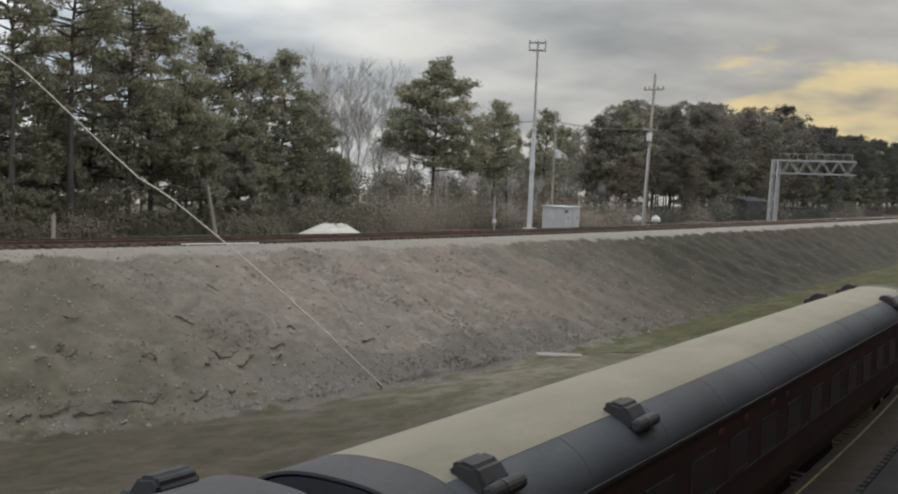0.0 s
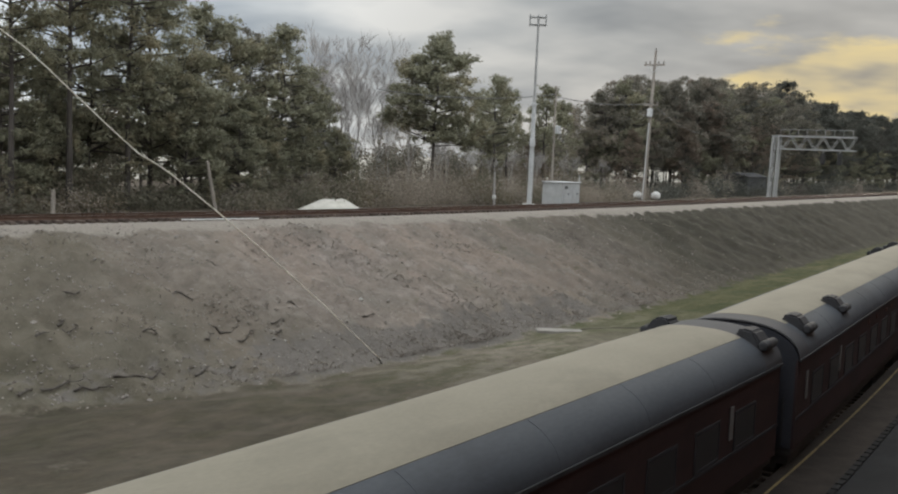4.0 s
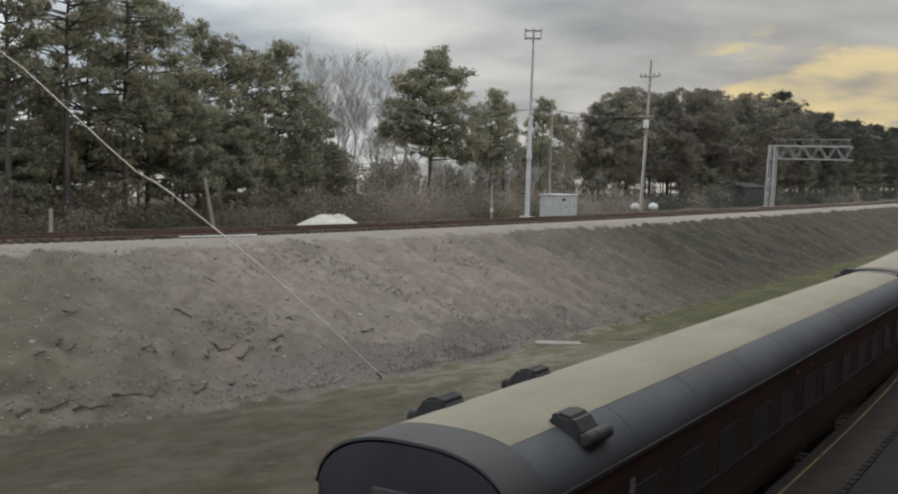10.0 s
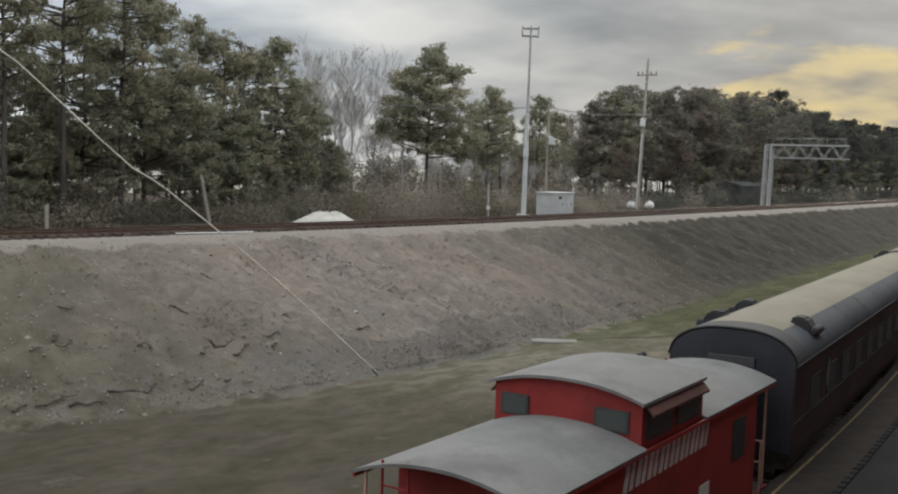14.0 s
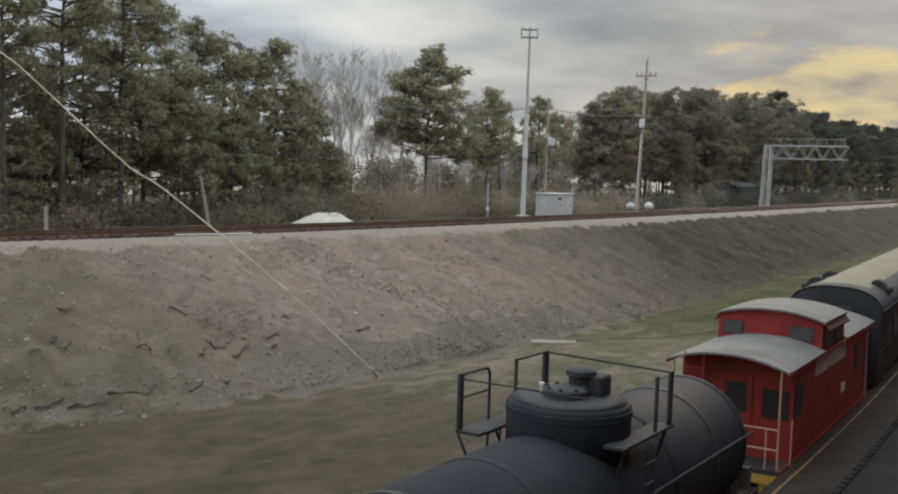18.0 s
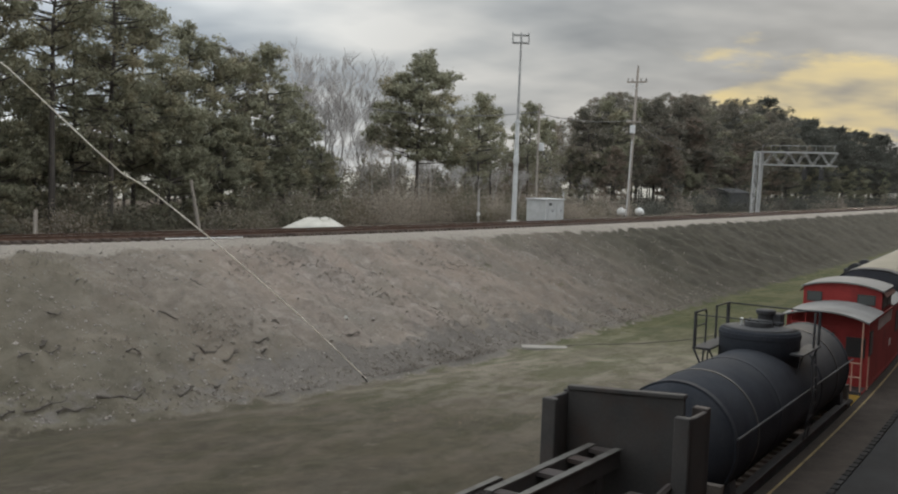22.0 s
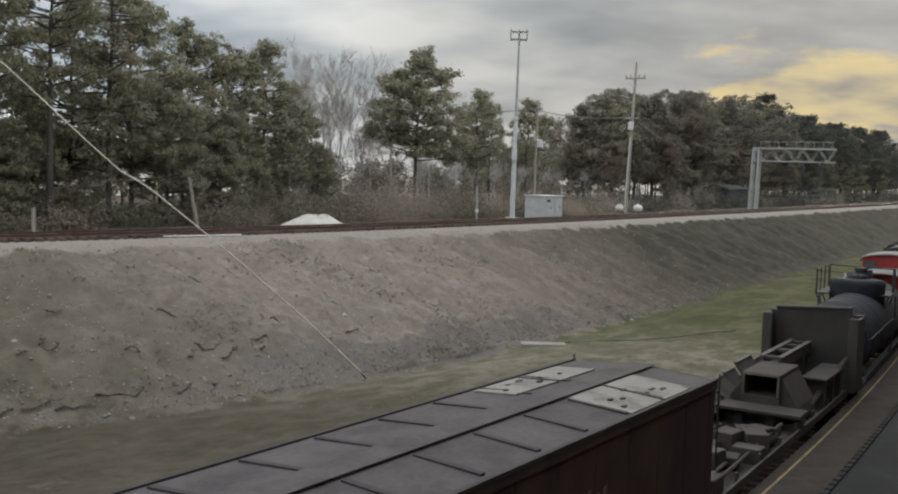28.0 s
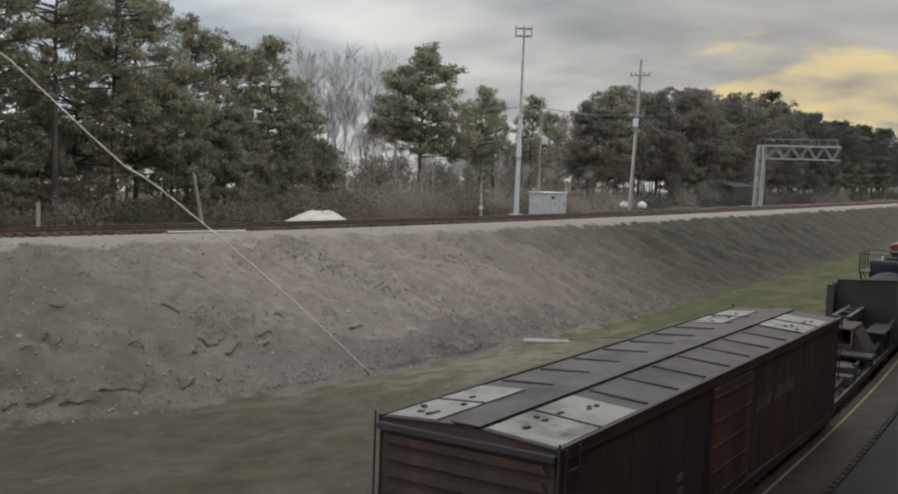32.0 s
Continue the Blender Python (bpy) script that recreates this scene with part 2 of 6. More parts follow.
mk("yellow", (0.52, 0.33, 0.06), (0.66, 0.44, 0.10), scale=3, fine=25, rough=0.6, bump=0.1, stain=(0.30, 0.2, 0.07), stain_scale=2)
mk("yellow_line", (0.17, 0.122, 0.050), (0.26, 0.19, 0.080), scale=2, fine=25, rough=0.85, bump=0.1, stain=(0.05, 0.04, 0.03), stain_scale=1.2, stain_amount=0.7)
mk("pale_trim", (0.40, 0.235, 0.175), (0.52, 0.33, 0.25), scale=3, fine=25, rough=0.6, bump=0.05)
mk("awning", (0.085, 0.036, 0.028), (0.125, 0.056, 0.043), scale=2, fine=20, rough=0.85, bump=0.1)
mk("tank_black", (0.019, 0.022, 0.029), (0.036, 0.040, 0.048), scale=1, fine=20, rough=0.75, bump=0.12, stain=(0.043, 0.045, 0.049), stain_scale=0.8, stain_amount=0.45, spec=0.15)
mk("dusty_black", (0.030, 0.031, 0.034), (0.060, 0.061, 0.064), scale=2, fine=22, rough=0.85, bump=0.15, stain=(0.09, 0.088, 0.085), stain_scale=1.6, stain_amount=0.5)
mk("spreader_grey", (0.034, 0.033, 0.032), (0.058, 0.053, 0.050), scale=1.2, fine=20, rough=0.8, bump=0.2, stain=(0.053, 0.033, 0.025), stain_scale=1.0, stain_amount=0.55)
mk("worn_steel", (0.082, 0.078, 0.072), (0.125, 0.118, 0.108), scale=2, fine=20, rough=0.85, bump=0.2, stain=(0.05, 0.040, 0.035), stain_scale=1.6, stain_amount=0.8)
mk("rusty_deck", (0.034, 0.028, 0.027), (0.064, 0.053, 0.049), scale=1.5, fine=20, rough=0.9, bump=0.4, stain=(0.044, 0.025, 0.018), stain_scale=0.9)
mk("box_roof", (0.052, 0.045, 0.048), (0.102, 0.090, 0.094), scale=1.1, fine=12, rough=0.9, bump=0.12, stain=(0.030, 0.024, 0.026), stain_scale=0.8, stain_amount=0.7, stretch=(0.8, 1, 1))
mk("roof_seam", (0.030, 0.026, 0.027), (0.050, 0.043, 0.045), scale=2, fine=20, rough=0.85, bump=0.2)
mk("bare_zinc", (0.175, 0.169, 0.158), (0.27, 0.26, 0.243), scale=1.6, fine=20, rough=0.9, bump=0.2, stain=(0.075, 0.062, 0.058), stain_scale=1.1, stain_amount=0.95)
mk("boxcar_brown", (0.036, 0.026, 0.024), (0.056, 0.040, 0.036), scale=1.2, fine=20, rough=0.9, bump=0.15, stain=(0.105, 0.052, 0.032), stain_scale=0.55, stain_amount=0.5, stretch=(1, 1, 0.4))
mk("rusted_door", (0.042, 0.029, 0.026), (0.066, 0.045, 0.039), scale=1.2, fine=20, rough=0.9, bump=0.15, stain=(0.19, 0.075, 0.038), stain_scale=0.8, stain_amount=0.85, stretch=(1, 1, 0.35))
mk("worn_letter", (0.105, 0.088, 0.080), (0.18, 0.155, 0.142), scale=3, fine=20, rough=0.9, bump=0.05, stain=(0.05, 0.036, 0.032), stain_scale=3, stain_amount=0.8)
mk("wheel_steel", (0.06, 0.045, 0.038), (0.12, 0.09, 0.078), scale=3, fine=25, rough=0.7, metal=0.4, bump=0.1)
mk("paver", (0.028, 0.023, 0.019), (0.047, 0.038, 0.032), scale=2.5, fine=22, rough=0.95, bump=0.35, stain=(0.017, 0.015, 0.013), stain_scale=0.5, spec=0.2)
mk("asphalt", (0.019, 0.020, 0.021), (0.029, 0.030, 0.032), scale=1.5, fine=60, rough=0.95, bump=0.4, stain=(0.011, 0.011, 0.012), stain_scale=0.4, spec=0.2)
mk("shade_wall_brick", (0.11, 0.062, 0.048), (0.19, 0.11, 0.085), scale=3, fine=25, rough=0.9, bump=0.4)
mk("kerb_block", (0.013, 0.013, 0.014), (0.028, 0.027, 0.027), scale=3, fine=30, rough=0.95, bump=0.3, each=0.35, spec=0.2)


def glass(name):
    m = bpy.data.materials.new(name)
    m.use_nodes = True
    b = m.node_tree.nodes["Principled BSDF"]
    b.inputs["Base Color"].default_value, b.inputs["Roughness"].default_value = (0.032, 0.031, 0.031, 1), 0.4
    b.inputs["Specular IOR Level"].default_value = 0.4
    return m


M["pane"] = glass("pane")
M["cupola_pane"] = glass("cupola_pane")
M["cupola_pane"].node_tree.nodes["Principled BSDF"].inputs["Base Color"].default_value = (0.065, 0.072, 0.070, 1)


def ground_material():
    """Grass, bare gravel bank, pale ballast and leaf litter, by zones of the terrain."""
    m = bpy.data.materials.new("terrain")
    m.use_nodes = True
    nt = m.node_tree
    N, L = nt.nodes.new, nt.links.new
    bs = nt.nodes["Principled BSDF"]
    tc = N("ShaderNodeTexCoord")

    def noise_at(scale, detail=5, rough=0.6, stretch=(1, 1, 1)):
        mp = N("ShaderNodeMapping")
        mp.inputs["Scale"].default_value = stretch
        L(tc.outputs["Object"], mp.inputs[0])
        n = N("ShaderNodeTexNoise")
        n.inputs["Scale"].default_value, n.inputs["Detail"].default_value, n.inputs["Roughness"].default_value = scale, detail, rough
        L(mp.outputs[0], n.inputs[0])
        return n.outputs["Fac"]

    def rng(v, a, b, lo=0.0, hi=1.0):
        r = N("ShaderNodeMapRange")
        for i, x in enumerate((a, b, lo, hi)):
            r.inputs[i + 1].default_value = x
        L(v, r.inputs[0])
        return r.outputs[0]

    def mix(f, p, q):
        x = N("ShaderNodeMix")
        x.data_type = "RGBA"
        for s, v in ((0, f), (6, p), (7, q)):
            if isinstance(v, (int, float)):
                x.inputs[s].default_value = v
            elif isinstance(v, tuple):
                x.inputs[s].default_value = (*v, 1)
            else:
                L(v, x.inputs[s])
        return x.outputs[2]

    def zone(name):
        a = N("ShaderNodeAttribute")
        a.attribute_name = name
        return a.outputs["Fac"]

    def edge(name, amount=0.5):
        a = N("ShaderNodeMath")
        a.operation = "MULTIPLY_ADD"
        L(rng(noise_at(0.9, 6), 0.3, 0.7, -amount, amount), a.inputs[0])
        a.inputs[1].default_value = 1.0
        L(zone(name), a.inputs[2])
        return rng(a.outputs[0], 0.35, 0.65)

    fine, coarse = noise_at(22, 4), noise_at(2.2, 6)
    grass = mix(rng(noise_at(1.3, 6), 0.35, 0.65), (0.112, 0.096, 0.074), (0.176, 0.152, 0.117))
    grass = mix(rng(noise_at(0.30, 6, 0.65, (0.75, 1, 1)), 0.47, 0.58, 0, 0.65), grass, (0.080, 0.083, 0.044))
    grass = mix(rng(noise_at(1.1, 7, 0.7, (0.6, 1, 1)), 0.53, 0.62, 0, 0.7), grass, (0.072, 0.078, 0.036))
    grass = mix(rng(noise_at(0.6, 7, 0.7, (0.6, 1, 1)), 0.49, 0.60, 0, 0.8), grass, (0.225, 0.198, 0.160))
    # Greener grass far right, its colour also lowered for the dim view edge.
    grass = mix(rng(zone("lush_vignette"), 0, 1, 0, 0.95), grass, mix(rng(noise_at(0.6, 7, 0.7, (0.6, 1, 1)), 0.4, 0.6), (0.030, 0.038, 0.009), (0.072, 0.069, 0.028)))
    # The view's dim left edge is painted into the grass colour here.
    grass = mix(rng(zone("moss_vignette"), 0, 1, 0, 0.8), grass, mix(rng(noise_at(0.7, 7, 0.7, (0.7, 1, 1)), 0.4, 0.6), (0.030, 0.025, 0.016), (0.060, 0.048, 0.033)))
    bank = mix(rng(coarse, 0.34, 0.66), (0.163, 0.133, 0.114), (0.279, 0.233, 0.200))
    bank = mix(rng(noise_at(0.16, 6, 0.65, (1, 0.8, 0.8)), 0.42, 0.60, 0, 0.7), bank, (0.282, 0.220, 0.176))
    bank = mix(rng(noise_at(0.075, 4, 0.6), 0.50, 0.62, 0, 0.6), bank, (0.163, 0.145, 0.102))
    bank = mix(rng(fine, 0.3, 0.7, 0, 0.45), bank, (0.155, 0.137, 0.122))
    bank = mix(rng(noise_at(0.42, 7, 0.7, (1, 0.5, 0.5)), 0.47, 0.66, 0, 0.7), bank, (0.142, 0.129, 0.110))
    bank = mix(rng(noise_at(0.95, 6, 0.7, (1, 0.7, 0.7)), 0.55, 0.66, 0, 0.7), bank, (0.303, 0.269, 0.239))
    bank = mix(rng(noise_at(1.9, 6, 0.75, (1, 0.8, 0.8)), 0.54, 0.66, 0, 0.75), bank, (0.110, 0.096, 0.083))
    bank = mix(rng(noise_at(7.0, 4, 0.6), 0.58, 0.72, 0, 0.4), bank, (0.310, 0.280, 0.254))
    # Weeds on the far bank, plus painted darkening for the view's right edge.
    bank = mix(rng(zone("weed_vignette"), 0, 1, 0, 0.92), bank, mix(rng(noise_at(0.8, 6, 0.7, (1, 0.7, 0.7)), 0.4, 0.6), (0.027, 0.025, 0.017), (0.045, 0.041, 0.029)))
    # Moss tone on the left bank, darkened for the view's edge fall-off too.
    bank = mix(rng(zone("moss_vignette"), 0, 1, 0, 0.9), bank, mix(rng(noise_at(0.7, 6, 0.7), 0.38, 0.62), (0.060, 0.054, 0.036), (0.120, 0.107, 0.080)))
    thatch = mix(rng(noise_at(5.0, 6, 0.7, (1, 1, 0.4)), 0.3, 0.7), (0.105, 0.094, 0.083), (0.160, 0.143, 0.127))
    stone = mix(rng(fine, 0.35, 0.65), (0.205, 0.182, 0.156), (0.310, 0.277, 0.241))
    litter = mix(rng(coarse, 0.35, 0.65), (0.065, 0.052, 0.040), (0.12, 0.095, 0.07))
    bed = mix(rng(fine, 0.3, 0.7), (0.11, 0.095, 0.085), (0.20, 0.18, 0.165))
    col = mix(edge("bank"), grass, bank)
    col = mix(edge("thatch", 0.45), col, thatch)
    col = mix(edge("shoulder", 0.3), col, stone)
    col = mix(edge("woods", 0.3), col, litter)
    col = mix(edge("field", 0.2), col, mix(rng(coarse, 0.35, 0.65), (0.33, 0.31, 0.265), (0.44, 0.415, 0.365)))
    col = mix(edge("bed", 0.2), col, bed)
    L(col, bs.inputs["Base Color"])
    bs.inputs["Roughness"].default_value, bs.inputs["Specular IOR Level"].default_value = 0.95, 0.2
    h = N("ShaderNodeMath")
    h.operation = "MULTIPLY_ADD"
    L(fine, h.inputs[0])
    h.inputs[1].default_value = 0.4
    L(coarse, h.inputs[2])
    bp = N("ShaderNodeBump")
    bp.inputs["Strength"].default_value, bp.inputs["Distance"].default_value = 0.8, 0.10
    L(h.outputs[0], bp.inputs["Height"])
    L(bp.outputs[0], bs.inputs["Normal"])
    return m


M["terrain"] = ground_material()

# ---------------------------------------------------------------- building helpers


def link(name, me, mat, parent=None, label=""):
    me.materials.append(M[mat])
    ob = new(name, me)
    if parent:
        ob.parent = parent
    if label:
        ob["label"] = label
    return ob


def part(name, bm, mat, parent=None, label="", smooth=False):
    me = bpy.data.meshes.new(name)
    bm.to_mesh(me)
    bm.free()
    if smooth:
        me.polygons.foreach_set("use_smooth", [True] * len(me.polygons))
    return link(name, me, mat, parent, label)


def raw(name, verts, faces, mat, parent=None, label=""):
    me = bpy.data.meshes.new(name)
    me.from_pydata(verts, [], faces)
    me.update()
    return link(name, me, mat, parent, label)


def root(name, m, label, category, group="", kind=""):
    e = new(name)
    e.matrix_basis = m
    return tagged(e, label, category, group, kind)


def box(bm, x0, x1, y0, y1, z0, z1, bevel=0.0):
    vs = [bm.verts.new((x, y, z)) for z in (z0, z1) for y in (y0, y1) for x in (x0, x1)]
    fs = [bm.faces.new([vs[i] for i in q]) for q in ((0, 2, 3, 1), (4, 5, 7, 6), (0, 1, 5, 4), (2, 6, 7, 3), (0, 4, 6, 2), (1, 3, 7, 5))]
    if bevel:
        bmesh.ops.bevel(bm, geom=list({e for f in fs for e in f.edges}), offset=bevel, segments=1, affect="EDGES")
    return bm


def boxes(*specs, bevel=0.0):
    bm = bmesh.new()
    for s in specs:
        box(bm, *s, bevel=bevel)
    return bm


def ring(bm, c, u, v, r, n):
    return [bm.verts.new(c + u * (math.cos(2 * math.pi * i / n) * r) + v * (math.sin(2 * math.pi * i / n) * r)) for i in range(n)]


def tube(bm, pts, r, n=6, r_end=None, cap=True):
    """A round bar along the points, tapering to r_end."""
    pts = [Vector(p) for p in pts]
    r_end = r if r_end is None else r_end
    last = None
    for i, p in enumerate(pts):
        d = (pts[min(i + 1, len(pts) - 1)] - pts[max(i - 1, 0)]).normalized()
        u = d.orthogonal().normalized() if i == 0 else (u - d * u.dot(d)).normalized()
        rr = r + (r_end - r) * i / max(1, len(pts) - 1)
        cur = ring(bm, p, u, d.cross(u), rr, n)
        if last:
            for k in range(n):
                bm.faces.new((last[k], last[(k + 1) % n], cur[(k + 1) % n], cur[k]))
        elif cap:
            bm.faces.new(cur[::-1])
        last = cur
    if cap:
        bm.faces.new(last)
    return bm


def bar(*pts, r=0.03, n=6, r_end=None):
    return tube(bmesh.new(), pts, r, n, r_end)


def prism(bm, profile, x0, x1, cap=True):
    """A closed profile of (y, z), drawn out along x."""
    a = [bm.verts.new((x0, y, z)) for y, z in profile]
    b = [bm.verts.new((x1, y, z)) for y, z in profile]
    n = len(profile)
    for i in range(n):
        bm.faces.new((a[i], a[(i + 1) % n], b[(i + 1) % n], b[i]))
    if cap:
        bm.faces.new(a[::-1])
        bm.faces.new(b)
    return bm


def lathe(bm, prof, n=24, axis="z", at=(0, 0, 0)):
    """A profile of (radius, height) turned about an axis."""
    o = Vector(at)
    ax = {"z": (Vector((1, 0, 0)), Vector((0, 1, 0)), Vector((0, 0, 1))), "x": (Vector((0, 1, 0)), Vector((0, 0, 1)), Vector((1, 0, 0))),
          "y": (Vector((0, 0, 1)), Vector((1, 0, 0)), Vector((0, 1, 0)))}[axis]
    last = None
    for r, h in prof:
        cur = ring(bm, o + ax[2] * h, ax[0], ax[1], max(r, 0.001), n)
        if last:
            for k in range(n):
                bm.faces.new((last[k], last[(k + 1) % n], cur[(k + 1) % n], cur[k]))
        else:
            bm.faces.new(cur[::-1])
        last = cur
    bm.faces.new(last)
    return bm

# ---------------------------------------------------------------- ground and tracks


def toe_y(x):
    """Foot of the embankment."""
    return min(31.0, 23.45 + 3.7 * math.exp(-(max(x, 14.0) - 22.6) / 11) + 0.012 * max(0.0, min(x, 200.0) - 60))


def crest_y(x):
    """Upper edge of the embankment."""
    return 34.6 + 5.2 * math.exp(-(min(max(x, 8.0), 400.0) - 27) / 28)


def ease(a, b, v):
    s = min(1.0, max(0.0, (v - a) / (b - a)))
    return s * s * (3 - 2 * s)


def lumps(x, y, s, octaves=4):
    return noise.fractal(Vector((x * s, y * s, 3.7)), 1.0, 2.0, octaves)


def ground_z(x, y):
    t, c = toe_y(x), crest_y(x)
    if y < 9.0:
        return -0.42
    if y < t:
        k = ease(9.0, t - 1.0, y)
        swale = -0.22 * math.exp(-((y - t + 0.6) / 1.1) ** 2)
        return -0.42 - 0.45 * k + swale + 0.10 * lumps(x, y, 0.35) * ease(9, 11, y)
    if y < c:
        s = (y - t) / (c - t)
        base = -0.95 + 4.65 * (0.75 * s + 0.25 * ease(0, 1, s))
        damp = min(1.0, s * 8) * min(1.0, (1 - s) * 6)
        gully = lumps(x * 1.5, y * 0.45, 0.55)
        return base + damp * (0.42 * gully + 0.20 * lumps(x, y, 1.6, 3) - 0.14)
    if y < c + 6.5:
        return 3.7 - 0.12 * ease(c + 4, c + 6.5, y)
    return 3.58 - 0.25 * ease(c + 6.5, c + 16, y) + 0.18 * lumps(x, y, 0.12) * ease(c + 8, c + 20, y)


def axis(stops):
    out = []
    for a, b, step in stops:
        out += list(np.arange(a, b - 1e-6, step))
    return out + [stops[-1][1]]


def make_ground():
    xs = axis([(-2500, -500, 500), (-500, -100, 80), (-100, 4, 8), (4, 70, 0.42), (70, 130, 0.8), (130, 240, 2.2), (240, 500, 13), (500, 3000, 250)])
    ys = axis([(-2500, -300, 440), (-300, -20, 28), (-20, 8, 4), (8, 20, 0.6), (20, 44, 0.34), (44, 60, 1.2), (60, 120, 6), (120, 400, 40), (400, 3000, 260)])
    verts = [(x, y, ground_z(x, y)) for y in ys for x in xs]
    nx = len(xs)
    faces = [(j * nx + i, j * nx + i + 1, (j + 1) * nx + i + 1, (j + 1) * nx + i) for j in range(len(ys) - 1) for i in range(nx - 1)]
    ob = raw("ground", verts, faces, "terrain")
    ob.data.polygons.foreach_set("use_smooth", [True] * len(faces))
    zones = {"moss_vignette": [], "weed_vignette": [], "lush_vignette": [], "thatch": [], "bank": [], "shoulder": [], "woods": [], "field": [], "bed": []}
    for x, y, z in verts:
        t, c = toe_y(x), crest_y(x)
        zones["bank"].append(ease(t - 1.2, t + 0.6, y) * (1 - ease(c + 5, c + 8, y)))
        # left side of the view: moss plus painted edge darkening
        zones["moss_vignette"].append(1 - ease(21, 45, x + 0.30 * (y - 24)))
        # far bank: weeds plus painted edge darkening
        zones["weed_vignette"].append(ease(38, 84, x - 0.45 * (y - t)))
        # far grass: greener, with the dim edge painted in
        zones["lush_vignette"].append(ease(36, 62, x))
        zones["thatch"].append((1 - 0.95 * ease(40, 66, x)) * ease(t - 0.9, t + 0.3, y) * (1 - ease(t + 1.4, t + 4.6 + 6.0 * ease(60, 130, x), y)) * (0.35 + 0.65 * ease(24, 36, x)))
        zones["shoulder"].append(ease(c - 1.6, c - 0.2, y) * (1 - ease(c + 0.9, c + 1.4, y)))
        zones["woods"].append(ease(c + 0.7, c + 1.3, y))
        zones["field"].append(ease(92, 104, y))
        zones["bed"].append(1 - ease(9.0, 10.4, y))
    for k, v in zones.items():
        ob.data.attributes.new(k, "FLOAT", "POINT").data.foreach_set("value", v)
    return tagged(ob, "grassy strip and bare gravel railway embankment", "ground", kind="structure")


make_ground()


def rail_bm(xs, y_of, z, top):
    """Foot, web and head of a rail, or the polished running face alone."""
    prof = [(-0.034, z + 0.001), (0.034, z + 0.001), (0.034, z + 0.005), (-0.034, z + 0.005)] if top else \
        [(-0.07, z - 0.17), (0.07, z - 0.17), (0.07, z - 0.15), (0.012, z - 0.13), (0.012, z - 0.04), (0.036, z - 0.03), (0.036, z),
         (-0.036, z), (-0.036, z - 0.03), (-0.012, z - 0.04), (-0.012, z - 0.13), (-0.07, z - 0.15)]
    bm = bmesh.new()
    last = None
    for x in xs:
        cur = [bm.verts.new((x, y_of(x) + a, b)) for a, b in prof]
        if last:
            for k in range(len(prof)):
                bm.faces.new((last[k], last[(k + 1) % len(prof)], cur[(k + 1) % len(prof)], cur[k]))
        last = cur
    return bm


MAIN_Z = 4.02


def main_y(x):
    return crest_y(x) + 2.0


def siding_y(x):
    """Centre line of the near track, which bends gently along the platform."""
    q = (min(max(x, 4.0), 44.0) - 15) / 15
    return TRACK_Y - 0.244 * q + 0.276 * q * q + 0.053 * max(0.0, x - 44.0)


def make_tracks():
    xs = axis([(-60, 0, 20), (0, 120, 3), (120, 700, 29)])
    up = tagged(new("main_track"), "rusty main line rails on dark ties along the embankment top", "railway track", kind="structure")
    low = tagged(new("siding_track"), "low track under the train beside the platform", "railway track", kind="structure")
    for tr, f, z in ((up, main_y, MAIN_Z), (low, siding_y, 0.0)):
        for s in (-0.752, 0.752):
            r = part("rail", rail_bm(xs, lambda x: f(x) + s, z, False), "rail_steel", tr)
            part("running_face", rail_bm(xs, lambda x: f(x) + s, z, True), "rail_top", r, "polished steel running face")
    me = bpy.data.meshes.new("tie")
    bm = boxes((-0.115, 0.115, -1.3, 1.3, -0.18, 0.0), bevel=0.012)
    bm.to_mesh(me)
    bm.free()
    me.materials.append(M["tie_wood"])
    rnd = random.Random(4)
    for i in range(290):
        x = 22 + i * 0.53
        t = new("tie", me)
        t.parent = up
        slope = (main_y(x + 0.5) - main_y(x - 0.5))
        t.matrix_basis = pose(x, main_y(x) + rnd.uniform(-0.05, 0.05), MAIN_Z - 0.175 + rnd.uniform(-0.01, 0.01), 0, 0, math.degrees(math.atan(slope)) + rnd.uniform(-1, 1))
    rest = bmesh.new()
    for x in axis([(176, 420, 0.6)]):
        box(rest, x - 0.115, x + 0.115, main_y(x) - 1.3, main_y(x) + 1.3, MAIN_Z - 0.355, MAIN_Z - 0.175)
    tagged(part("far_ties", rest, "tie_wood", up), kind="stuff")
    rest = bmesh.new()
    for x in axis([(-40, 180, 0.56)]):
        box(rest, x - 0.115, x + 0.115, siding_y(x) - 1.3, siding_y(x) + 1.3, -0.35, -0.172)
    tagged(part("low_ties", rest, "tie_wood", low), kind="stuff")


make_tracks()

PLAT_Z = 1.02


def ribbon(xs, y0, y1, z0, z1, both):
    """A slab along the platform whose track side, or both of its sides, follow the near track."""
    bm = bmesh.new()
    last = None
    for x in xs:
        d = siding_y(x) - TRACK_Y
        a = y0 + (d if both else 0.0)
        cur = [bm.verts.new(c) for c in ((x, a, z0), (x, y1 + d, z0), (x, y1 + d, z1), (x, a, z1))]
        if last:
            for k in range(4):
                bm.faces.new((last[k], last[(k + 1) % 4], cur[(k + 1) % 4], cur[k]))
        else:
            bm.faces.new(cur[::-1])
        last = cur
    bm.faces.new(last)
    bmesh.ops.recalc_face_normals(bm, faces=bm.faces)
    return bm


